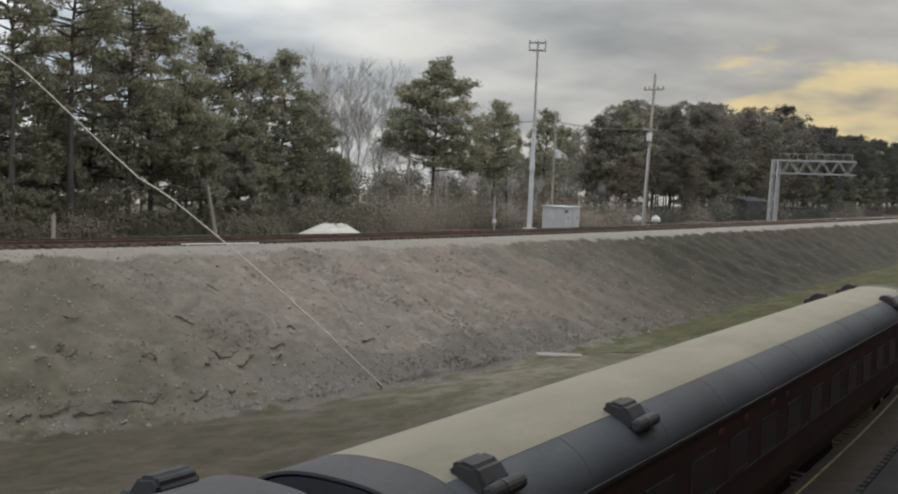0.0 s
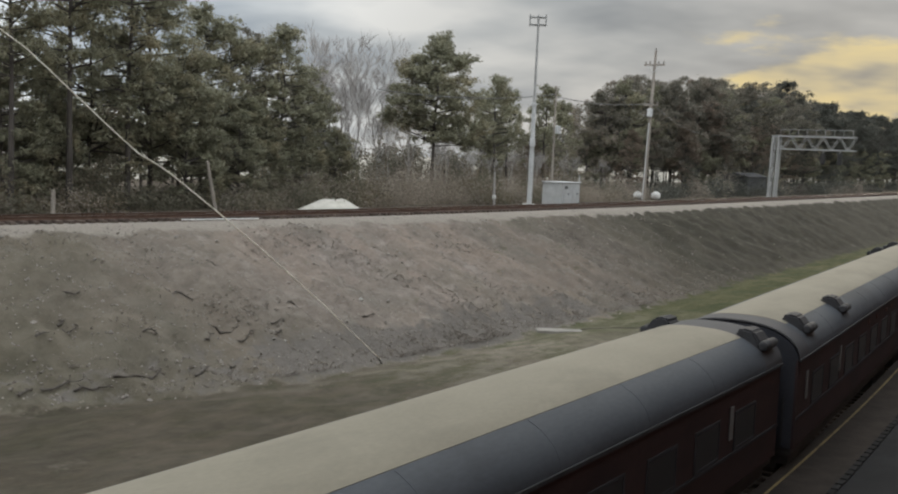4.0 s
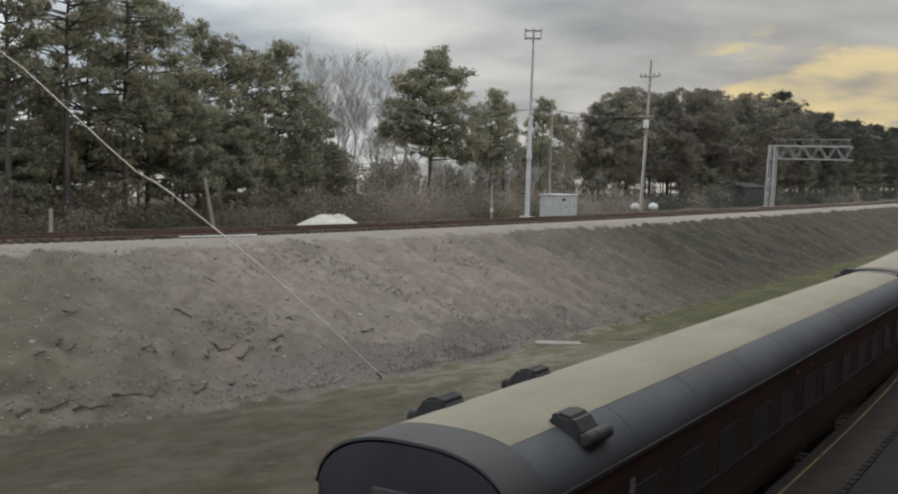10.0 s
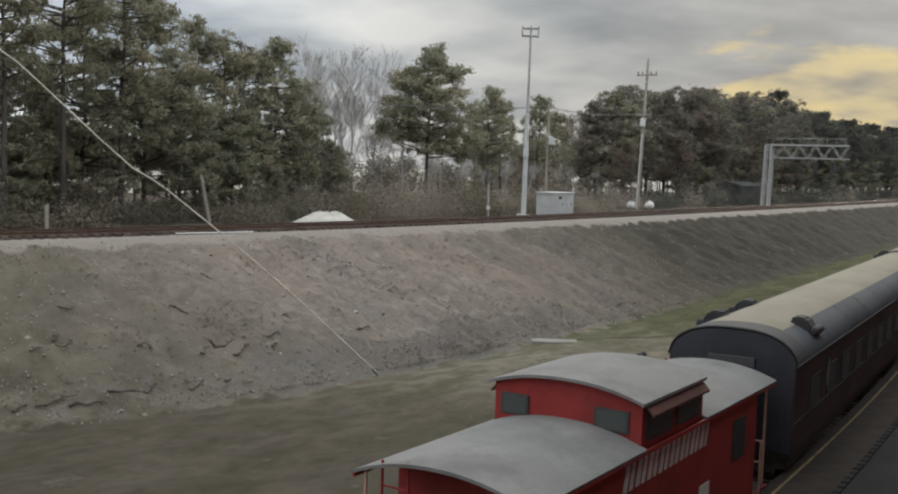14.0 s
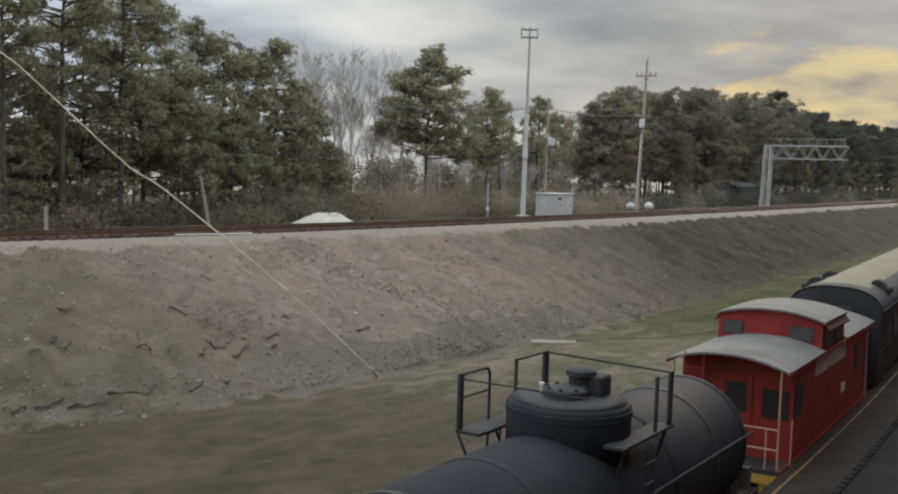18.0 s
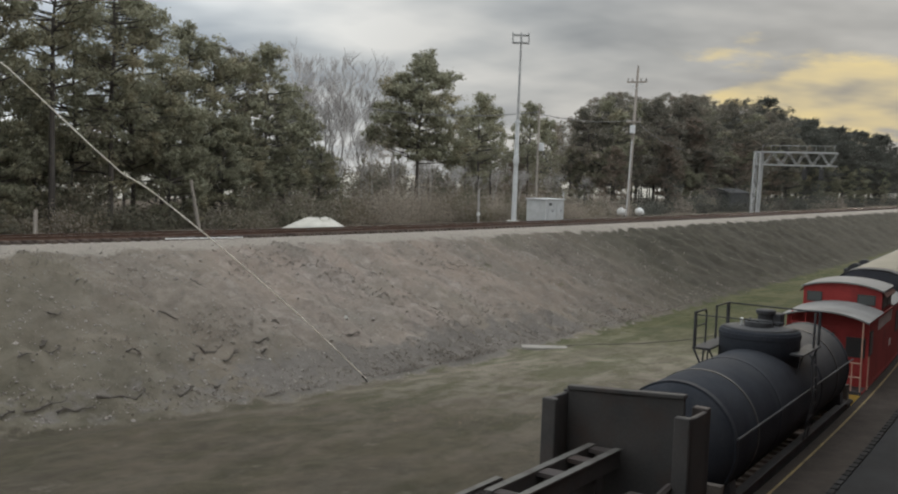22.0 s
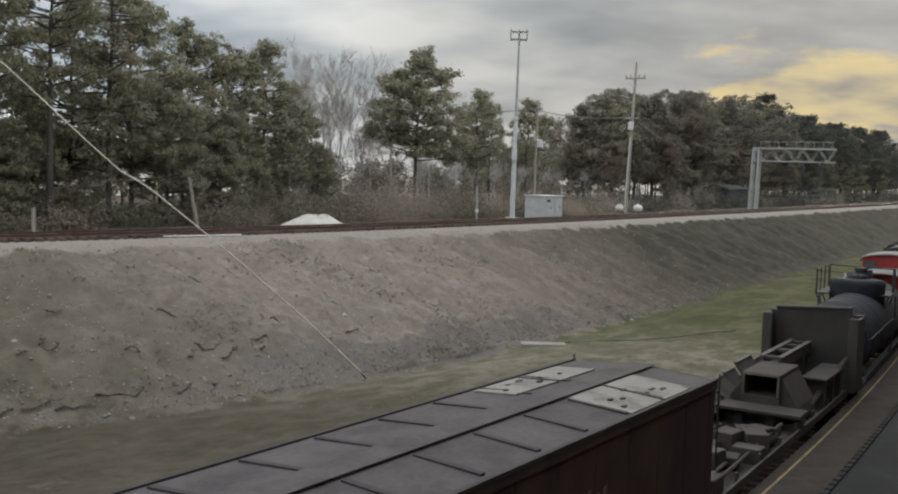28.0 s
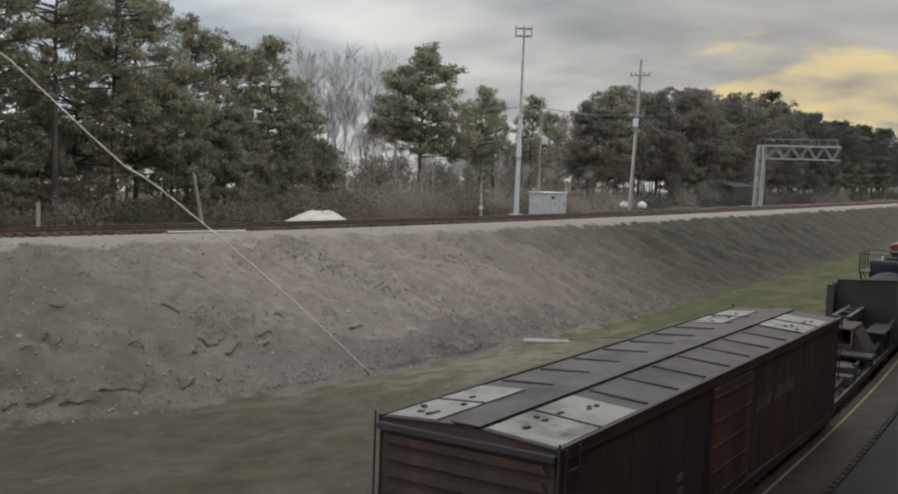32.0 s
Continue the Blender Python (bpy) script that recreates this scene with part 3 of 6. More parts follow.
def make_platform():
    p = tagged(new("platform"), "dark brick and asphalt station platform with a worn yellow line", "platform", kind="structure")
    xs = axis([(-60, 0, 20), (0, 60, 2), (60, 170, 22)])
    strip = lambda y0, y1, z0, z1, inner: ribbon(xs, y0, y1, z0, z1, inner)
    part("slab", strip(-9, 5.71, -0.6, PLAT_Z - 0.06, False), "concrete", p, "concrete platform base")
    part("brick_strip", strip(4.50, 5.74, PLAT_Z - 0.06, PLAT_Z, True), "paver", p, "brown brick paving strip")
    part("asphalt_deck", strip(-9, 4.495, PLAT_Z - 0.06, PLAT_Z - 0.006, False), "asphalt", p, "dark asphalt deck")
    part("yellow_line", strip(5.45, 5.505, PLAT_Z, PLAT_Z + 0.004, True), "yellow_line", p, "worn yellow safety line")
    me = bpy.data.meshes.new("kerb_block")
    bm = boxes((-0.17, 0.17, -0.07, 0.08, -0.004, 0.035), bevel=0.012)
    bm.to_mesh(me)
    bm.free()
    me.materials.append(M["kerb_block"])
    rnd = random.Random(9)
    for i in range(150):
        b = new("kerb_block", me)
        b.parent = p
        b.matrix_basis = pose(18 + i * 0.42, 4.42 + siding_y(18 + i * 0.42) - TRACK_Y, PLAT_Z, 0, 0, rnd.uniform(-3, 3))


make_platform()


def make_shade_wall():
    """An unseen wall assumed behind the camera, made tall to shade platform and train."""
    w = part("wall_station", boxes((-70, 150, -1.6, -1.0, PLAT_Z - 0.05, 15.0)), "shade_wall_brick")
    tagged(w, "unseen plain brick wall behind the camera, added for shade", "wall", kind="structure")


make_shade_wall()

# ---------------------------------------------------------------- things along the main line


def make_mast():
    m = root("antenna_mast", pose(76.3, 41.3, 3.55, 0, 0, -58), "tall pale steel antenna mast with a bracketed head", "antenna mast")
    part("base_plate", boxes((-0.55, 0.55, -0.5, 0.5, -0.1, 0.28), bevel=0.03), "concrete", m, "concrete footing")
    part("lower_shaft", bar((0, 0, 0.2), (0.02, 0, 8.7), r=0.22, n=10, r_end=0.17), "galvanised", m)
    part("upper_shaft", bar((0.02, 0, 8.6), (0.05, 0, 15.6), r=0.12, n=8, r_end=0.075), "gantry_steel", m, "slimmer dull steel upper shaft")
    bm = bmesh.new()
    for z in (15.0, 15.62):
        for p, q in (((-0.66, -0.3), (0.66, -0.3)), ((-0.66, 0.3), (0.66, 0.3)), ((-0.66, -0.3), (-0.66, 0.3)), ((0.66, -0.3), (0.66, 0.3))):
            tube(bm, [(*p, z), (*q, z)], 0.05)
    part("head_frame", bm, "gantry_steel", m, "rectangular antenna bracket")
    for x in (-0.66, 0.0, 0.66):
        part("antenna", bar((x, -0.3, 14.85), (x, -0.3, 15.8), r=0.06), "gantry_steel", m, "slim antenna rod")
    for z in (5.2, 8.4):
        part("collar", lathe(bmesh.new(), [(0.27, z), (0.27, z + 0.16)], 10), "galvanised", m)
    part("cable_box", boxes((-0.22, 0.22, -0.38, -0.2, 5.0, 5.7), bevel=0.02), "galvanised", m)


def make_equipment_box():
    m = root("equipment_cabinet", pose(81.9, 41.2, 3.55), "pale grey steel signal equipment cabinet beside the track", "cabinet")
    part("body", boxes((-1.75, 1.75, -0.95, 0.95, 0.12, 2.05), bevel=0.03), "box_paint", m)
    part("roof", boxes((-1.84, 1.84, -1.05, 1.05, 2.05, 2.14), bevel=0.02), "galvanised", m, "overhanging metal roof")
    part("plinth", boxes((-1.7, 1.7, -0.9, 0.9, -0.15, 0.12)), "concrete", m)
    for x in (-0.95, 0.75):
        d = part("door", boxes((x - 0.5, x + 0.5, -0.985, -0.95, 0.25, 1.95), bevel=0.01), "box_paint", m)
        part("handle", boxes((x + 0.32, x + 0.38, -1.02, -0.985, 1.0, 1.2)), "dark_steel", d)
    part("vent", boxes((-1.3, -0.7, -1.0, -0.986, 1.55, 1.8)), "dark_steel", m, "louvred vent")
    part("pipe_post", bar((1.65, -0.9, 2.1), (1.65, -0.9, 2.75), r=0.04), "galvanised", m)


def make_service_pole():
    m = root("service_pole", pose(83.5, 43.0, 3.5), "slim weathered pole with transformer can", "utility pole")
    part("shaft", bar((0, 0, -0.3), (0, 0, 10.6), r=0.13, n=8, r_end=0.08), "pole_wood", m)
    part("transformer", lathe(bmesh.new(), [(0.22, 6.4), (0.25, 6.45), (0.25, 7.05), (0.2, 7.1)], 10, at=(0, -0.36, 0)), "galvanised", m, "grey transformer can")
    part("bracket", boxes((-0.05, 0.05, -0.4, 0.0, 6.85, 6.92)), "dark_steel", m)
    part("meter_box", boxes((-0.16, 0.16, -0.28, -0.1, 1.4, 1.95), bevel=0.01), "galvanised", m)


def make_utility_pole():
    m = root("utility_pole", pose(107.2, 43.9, 3.4, 0, 4.6, 0), "tall leaning wooden utility pole with a crossarm and insulators", "utility pole")
    part("shaft", bar((0, 0, -0.5), (0, 0, 16.6), r=0.21, n=10, r_end=0.13), "pole_wood", m)
    part("crossarm", boxes((-0.21, -0.09, -1.25, 1.15, 14.95, 15.12), bevel=0.01), "pole_wood", m)
    part("crossarm", boxes((-0.21, -0.09, -0.85, 0.85, 10.55, 10.7), bevel=0.01), "pole_wood", m)
    for x, z in ((-1.1, 15.12), (-0.5, 15.12), (0.5, 15.12), (1.0, 15.12), (-0.75, 10.7), (0.75, 10.7), (0, 16.6)):
        part("insulator", lathe(bmesh.new(), [(0.03, z), (0.09, z + 0.1), (0.06, z + 0.16), (0.085, z + 0.22), (0.03, z + 0.32)], 8, at=(-0.15 if x else 0, x, 0)), "old_slab", m, "grey ceramic insulator")
    for s in (-1, 1):
        part("brace", bar((-0.17, s * 0.7, 14.95), (-0.17, 0, 14.2), r=0.03), "galvanised", m)
    part("transformer", lathe(bmesh.new(), [(0.26, 9.3), (0.3, 9.36), (0.3, 10.1), (0.22, 10.18)], 10, at=(-0.5, -0.1, 0)), "galvanised", m, "grey transformer can")
    part("cable_riser", bar((-0.24, 0, 0.2), (-0.22, 0, 8.6), r=0.05), "galvanised", m)


def make_wires():
    spans = (((108.0, 43.8, 14.2), (83.5, 43.0, 13.2), 0.4), ((83.5, 43.0, 13.4), (63.0, 47.5, 12.3), 0.5),
             ((108.0, 43.8, 14.2), (170.0, 58.0, 13.0), 1.0))
    for a, b, sag in spans:
        a, b = Vector(a), Vector(b)
        pts = [a.lerp(b, i / 12) - Vector((0, 0, 4 * sag * (i / 12) * (1 - i / 12))) for i in range(13)]
        tagged(part("overhead_wire", bar(*pts, r=0.035, n=5), "wire"), "thin dark overhead wire slung from pole to pole", "wire", "overhead wires")


def make_gantry():
    m = root("signal_gantry", pose(147.0, 40.8, 3.3), "galvanised lattice cantilever signal gantry over the main line", "signal gantry")
    part("footing", boxes((-2.3, 0.7, -0.8, 0.8, -0.2, 0.35), bevel=0.04), "concrete", m, "pale concrete footing")
    for x in (-0.62, 0.62):
        for y in (-0.4, 0.4):
            part("leg", bar((x - 0.85, y, 0.3), (x, y, 9.0), r=0.15, n=8), "gantry_steel", m)
    for i in range(8):
        z = 0.5 + i * 1.02
        s = 1 if i % 2 else -1
        for y in (-0.4, 0.4):
            k = 0.85 * (9 - z) / 8.7
            part("lacing", bar((-0.62 * s - k, y, z), (0.62 * s - k + 0.1, y, z + 1.0), r=0.07, n=5), "gantry_steel", m)
    part("ladder", bar((-0.7, -0.45, 0.4), (0.1, -0.45, 8.9), r=0.09, n=6), "gantry_steel", m)
    for z in (7.15, 8.9):
        for x in (-0.55, 0.55):
            part("chord", boxes((x - 0.08, x + 0.08, -10.6, 0.5, z - 0.08, z + 0.08)), "gantry_steel", m)
    for i in range(10):
        y = 0.2 - i * 1.08
        a, b = (7.15, 8.9) if i % 2 else (8.9, 7.15)
        for x in (-0.55, 0.55):
            part("diagonal", bar((x, y, a), (x, y - 1.08, b), r=0.055, n=5), "gantry_steel", m)
    part("walkway", boxes((-0.5, 0.5, -10.5, 0.2, 8.98, 9.03)), "gantry_steel", m, "grated walkway")
    for i in range(9):
        part("railing_post", bar((-0.5, -0.6 - i * 1.2, 9.0), (-0.5, -0.6 - i * 1.2, 9.85), r=0.03, n=5), "gantry_steel", m)
    part("hand_rail", bar((-0.5, -0.5, 9.85), (-0.5, -10.4, 9.85), r=0.03), "gantry_steel", m)
    for y in (-6.4, -8.6):
        h = part("signal_head", boxes((-0.35, -0.1, y - 0.3, y + 0.3, 5.2, 6.7), bevel=0.03), "dark_steel", m, "black signal head with hoods")
        part("hanger", bar((-0.2, y, 6.7), (-0.2, y, 7.2), r=0.06), "gantry_steel", h)
        for z in (5.5, 5.95, 6.4):
            part("hood", lathe(bmesh.new(), [(0.13, -0.3), (0.13, 0.0)], 10, axis="x", at=(-0.36, y, z)), "dark_steel", h)


def make_white_tank(x, y):
    m = root("propane_tank", pose(x, y, 3.45) @ Matrix.Scale(0.82, 4), "small white rounded gas tank on short legs", "gas tank", "white tanks by the pole")
    part("shell", lathe(bmesh.new(), [(0.05, -0.62), (0.33, -0.56), (0.48, -0.36), (0.52, 0.0), (0.48, 0.36), (0.33, 0.56), (0.05, 0.62)], 16, axis="y", at=(0, 0, 0.68)), "white_paint", m, smooth=True)
    part("dome_cap", lathe(bmesh.new(), [(0.16, 1.1), (0.16, 1.26), (0.1, 1.32)], 10), "white_paint", m)
    for yy in (-0.5, 0.5):
        part("leg", boxes((-0.3, 0.3, yy - 0.06, yy + 0.06, -0.1, 0.3)), "dark_steel", m)


def make_gravel_pile():
    rnd = random.Random(2)
    bm = bmesh.new()
    n, rows = 40, 9
    last = None
    for j in range(rows):
        f = j / (rows - 1)
        cur = []
        for i in range(n):
            a = 2 * math.pi * i / n
            k = 1 + 0.10 * math.sin(3 * a + 1) + 0.06 * math.sin(5 * a) + rnd.uniform(-0.03, 0.03)
            r = 1 - f * 0.97
            z = (0.98 + 0.16 * math.cos(2 * a) + 0.07 * math.sin(5 * a)) * min(1.0, 1.5 * (1 - r)) ** 0.8 + rnd.uniform(-0.03, 0.03) * (j > 0)
            cur.append(bm.verts.new((3.1 * r * k * math.cos(a) + 0.35 * f, 1.9 * r * k * math.sin(a), z - 0.06)))
        if last:
            for i in range(n):
                bm.faces.new((last[i], last[(i + 1) % n], cur[(i + 1) % n], cur[i]))
        last = cur
    bm.faces.new(last)
    m = root("ballast_heap", pose(55.0, 45.0, 3.45, 0, 0, -8) @ Matrix.Diagonal((0.85, 0.95, 0.72, 1)), "heap of pale fresh ballast stone beside the track", "gravel heap")
    part("mound", bm, "ballast_pile", m, smooth=True)
    v, f = [], []
    for i in range(90):
        a, r = rnd.uniform(0, 6.28), math.sqrt(rnd.uniform(0, 1)) * 1.05
        z = 1.05 * max(0, 1 - r) ** 0.85
        add_stone(v, f, (3.1 * r * math.cos(a) + 0.3 * (1 - r), 1.9 * r * math.sin(a), z - 0.02), rnd.uniform(0.03, 0.06), rnd)
    tagged(raw("loose_stone", v, f, "ballast_pile", m), kind="stuff")


def add_stone(v, f, c, r, rnd):
    k = len(v)
    for dx, dy, dz in ((1, 0, 0), (0, 1, 0), (-1, 0, 0), (0, -1, 0), (0, 0, 0.75), (0, 0, -0.6)):
        s = r * rnd.uniform(0.7, 1.3)
        v.append((c[0] + dx * s + rnd.uniform(-0.3, 0.3) * r, c[1] + dy * s + rnd.uniform(-0.3, 0.3) * r, c[2] + dz * s))
    f += [(k, k + 1, k + 4), (k + 1, k + 2, k + 4), (k + 2, k + 3, k + 4), (k + 3, k, k + 4), (k + 1, k, k + 5), (k + 2, k + 1, k + 5), (k + 3, k + 2, k + 5), (k, k + 3, k + 5)]


def make_small_poles():
    m = root("leaning_pole", pose(44.4, 45.2, 3.4, 0, -14, 0), "bare grey pole leaning at the edge of the wood", "pole")
    part("shaft", bar((0, 0, -0.2), (0, 0, 3.3), r=0.12, n=8, r_end=0.08), "pole_wood", m)
    m = root("marker_post", pose(33.7, 46.0, 3.5), "short weathered wooden marker post", "post")
    part("shaft", boxes((-0.08, 0.08, -0.08, 0.08, -0.2, 1.4), bevel=0.02), "pole_wood", m)
    m = root("pale_stub_pole", pose(74.4, 43.6, 3.45, 0, -2, 0), "pale broken pole stub beside the mast", "pole")
    part("shaft", bar((0, 0, -0.2), (0, 0, 2.9), r=0.1, n=8, r_end=0.08), "grey_bark", m)
    part("cap", boxes((-0.12, 0.12, -0.12, 0.12, 0.7, 1.0), bevel=0.02), "white_paint", m)
    m = root("white_pipe", pose(38.05, 38.35, 3.8), "long white pipe lying beside the track", "pipe")
    part("shaft", bar((-2.2, 0.52, 0), (2.2, -0.5, 0), r=0.035, n=8), "white_paint", m)


def make_slab():
    m = root("concrete_slab", pose(45.95, 22.85, ground_z(45.95, 22.85) + 0.05, 0, 0, 34), "pale concrete slab lying in the grass", "slab")
    part("slab", boxes((-0.42, 0.42, -1.15, 1.15, -0.20, 0.06), bevel=0.03), "old_slab", m)


def make_scrap_rod():
    pts = [(47.3 + 8.8 * i / 10, 22.3 - 6.1 * (i / 10) ** 0.6) for i in range(11)]
    ob = part("scrap_rod", bar(*[(x, y, ground_z(x, y) + 0.02) for x, y in pts], r=0.022, n=6), "dark_wood")
    tagged(ob, "thin dark scrap rod lying in the grass", "rod")


def make_strand():
    # Pale line crossing the view, set as a strand to the ground; rod added.
    m = root("guy_cable", pose(0, 0, 0), "thin pale kinked strand running down to the foot of the bank", "cable")
    pts = [(33.44, 24.6, -0.85), (29.76, 24.6, 1.74), (26.62, 24.6, 3.83), (24.29, 24.6, 5.3), (22.21, 24.6, 6.57), (21.58, 24.6, 6.89), (20.98, 24.6, 7.14),
           (19.84, 24.6, 7.92), (18.3, 24.6, 9.03), (17.15, 24.6, 9.85), (16.2, 24.6, 10.35), (11, 24.6, 13.9)]
    part("strand", bar(*pts, r=0.023, n=6, r_end=0.0145), "pale_strand", m)
    part("anchor_rod", bar((33.2, 24.6, -0.72), (33.75, 24.6, -1.2), r=0.03), "dark_steel", m)


make_mast()
make_equipment_box()
make_service_pole()
make_utility_pole()
make_wires()
make_gantry()
make_white_tank(108.1, 44.9)
make_white_tank(111.9, 44.3)
make_gravel_pile()
make_small_poles()
make_slab()
make_scrap_rod()
make_strand()


def make_shed():
    m = root("dark_shed", pose(163.3, 50, 3.3), "long dark metal shed under the trees", "shed")
    part("wall", boxes((-5, 5, -2, 2, -0.2, 3.0)), "soot", m)
    part("roof", prism(bmesh.new(), [(-2.3, 2.95), (2.3, 2.95), (0, 3.6)], -5.3, 5.3), "soot", m)


make_shed()

# ---------------------------------------------------------------- trees


def tufts(rnd, centres, count, spread, size, flat=0.7):
    """Small leaf blades round the centres, each facing out of its clump and up: corner points and triangles."""
    c = np.repeat(np.asarray(centres, float), count, axis=0)
    n = len(c)
    off = rnd.normal(size=(n, 3))
    off[:, 2] *= flat
    face = off * 0.8 + rnd.normal(size=(n, 3)) * 0.45 + np.array([0, 0, 0.55])
    face /= np.linalg.norm(face, axis=1)[:, None] + 1e-9
    c = c + off * spread
    a = np.cross(face, rnd.normal(size=(n, 3)))
    a /= np.linalg.norm(a, axis=1)[:, None] + 1e-9
    b = np.cross(face, a)
    s = size * rnd.uniform(0.6, 1.4, size=(n, 1))
    p = np.stack([c - a * s * 0.75, c + a * s * 0.75, c + b * s * 0.62], axis=1).reshape(-1, 3)
    return p.tolist(), np.arange(3 * n).reshape(-1, 3).tolist()


def make_pine(seed, h, spread, bare, leaf="needles", label="", density=1.0, category="pine tree", dome=2.6, step=1.0):
    """Tapered trunk, limbs in uneven whorls, and tufts of needles on the outer limbs."""
    rnd, nr = random.Random(seed), np.random.RandomState(seed)
    t = root("pine_tree", pose(0, 0, 0), label, category, "trees along the line")
    bm = bmesh.new()
    bend = [(rnd.uniform(-0.25, 0.25) * i / 3, rnd.uniform(-0.25, 0.25) * i / 3) for i in range(7)]
    spine = [Vector((bend[i][0], bend[i][1], h * i / 6 * 0.98 - (0.4 if i == 0 else 0))) for i in range(7)]

    def on(f):
        k = min(5, int(f * 6))
        return spine[k].lerp(spine[k + 1], f * 6 - k)

    tube(bm, spine, 0.010 * h + 0.03, 8, 0.03)
    centres = []
    f = bare
    while f < 0.985:
        g = (f - bare) / (1 - bare)
        for k in range(rnd.choice((1, 2, 3, 3))):
            if rnd.random() < 0.10:
                continue
            az = rnd.uniform(0, 2 * math.pi)
            reach = spread * (0.62 + 0.38 * math.sin(math.pi * min(1, g + 0.15))) * max(0.0, 1 - g ** dome) ** 0.55 * rnd.choice((0.6, 0.8, 0.95, 1.0, 1.1))
            reach = max(0.45, reach)
            rise = reach * rnd.uniform(-0.1, 0.55)
            p0 = on(min(f + rnd.uniform(-0.02, 0.02), 0.99))
            mid = p0 + Vector((math.cos(az) * reach * 0.55, math.sin(az) * reach * 0.55, rise * 0.35))
            tip = p0 + Vector((math.cos(az) * reach, math.sin(az) * reach, rise))
            tube(bm, [p0, mid, tip], 0.035 + 0.012 * reach, 4, 0.012)
            # needles stand in separate clumps at the ends of side branches
            for i in range(max(2, int(reach * 1.0 * density))):
                s = rnd.uniform(0.45, 1.0)
                q = mid.lerp(tip, (s - 0.5) * 2) if s > 0.5 else p0.lerp(mid, s * 2)
                side = rnd.uniform(-1, 1) * reach * 0.36
                c = Vector((q.x - math.sin(az) * side, q.y + math.cos(az) * side, q.z + rnd.uniform(-0.1, 0.4)))
                tube(bm, [q, c], 0.02, 3, 0.01, cap=False)
                r = rnd.uniform(0.22, 0.42)
                centres += [(c.x + rnd.gauss(0, r), c.y + rnd.gauss(0, r), c.z + rnd.gauss(0, r * 0.5)) for j in range(3)]
        f += rnd.uniform(0.018, 0.034) * 14 / h * step
    top, wide = on(0.99), 0.4 if dome < 4 else 1.4
    centres += [(top.x + rnd.uniform(-wide, wide), top.y + rnd.uniform(-wide, wide), top.z - rnd.uniform(0, 1.2)) for i in range(10 if dome < 4 else 36)]
    part("trunk", bm, "bark", t)
    v, fc = tufts(nr, centres, 26, 0.21, 0.18)
    raw("crown", v, fc, leaf, t)
    return t


def make_bare_tree(seed, h):
    rnd = random.Random(seed)
    t = root("bare_tree", pose(0, 0, 0), "leafless pale grey tree with fine upright twigs", "tree", "bare trees in the wood")
    limbs, twigs = bmesh.new(), bmesh.new()

    def grow(p, d, length, r, depth):
        q = p + d * length * 0.5 + Vector((rnd.uniform(-1, 1), rnd.uniform(-1, 1), 0)) * length * 0.05
        e = p + d * length
        tube(limbs if depth < 3 else twigs, [p, q, e], max(r, 0.011), 5 if depth < 3 else 3, max(r * 0.55, 0.009), cap=False)
        if depth == 5:
            return
        for i in range(4 if depth in (0, 3, 4) else 3):
            n = (d + Vector((rnd.uniform(-1, 1), rnd.uniform(-1, 1), rnd.uniform(-0.2, 0.7))) * (0.62 if depth else 0.45)).normalized()
            grow(p.lerp(e, rnd.uniform(0.55, 1.0)), n, length * rnd.uniform(0.55, 0.78), r * 0.5, depth + 1)

    grow(Vector((0, 0, -0.3)), Vector((0, 0, 1)), h * 0.36, h * 0.0075, 0)
    part("trunk", limbs, "grey_bark", t)
    tagged(part("branchwork", twigs, "grey_bark", t), kind="stuff")
    return t


def plant(model, spots, h0):
    """Copies of one tree at (x, y, height), the first taking the model itself."""
    rnd = random.Random(len(spots) + int(h0))
    for i, (x, y, h) in enumerate(spots):
        s = h / h0
        m = Matrix.Translation((x, y, ground_z(x, y))) @ Matrix.Rotation(rnd.uniform(0, 6.28), 4, "Z") @ Matrix.Diagonal((s * rnd.uniform(0.92, 1.08), s, s, 1))
        if i == 0:
            model.matrix_basis = m
        else:
            copy_thing(model, m)


TALL, FULL = "tall dark green pine with a broad ragged crown", "dense dark green pine branching low"
SLIM = "slim pine with a thin high crown"
OPEN, BROAD = "tall pine with a high open crown", "broad dark pine with a low rounded crown"
plant(make_pine(11, 15, 4.4, 0.20, label=TALL), [(55.3, 58, 14.6), (63, 57, 14.7), (147.1, 60, 16.2), (172.5, 57, 17.9), (204, 58, 18.8), (46.9, 54, 15.5)], 15)
plant(make_pine(12, 14, 4.3, 0.12, label=FULL), [(57.2, 57, 13.8), (51.2, 56, 12.4), (72, 60, 9.8), (67, 59, 11.8), (133.6, 58, 15.8), (194.1, 60, 19.9), (42.9, 55, 14.5), (36.6, 54, 11.0)], 14)
plant(make_pine(23, 15, 5.2, 0.35, label="broad ragged pine standing alone before the wood", density=1.7, dome=1.7, step=0.62), [(79.1, 53, 15.3)], 15)
plant(make_pine(14, 13, 3.3, 0.30, label=SLIM), [(105.2, 62, 13.6), (117.8, 62, 12.9), (111.8, 64, 12.2), (126.6, 64, 11.6), (109, 66, 10.8)], 13)
plant(make_pine(18, 18, 3.3, 0.42, label=OPEN, density=0.8), [(34, 50, 17.5), (38.4, 51, 18.5), (43.4, 52, 18.0), (31, 53, 16.5)], 18)
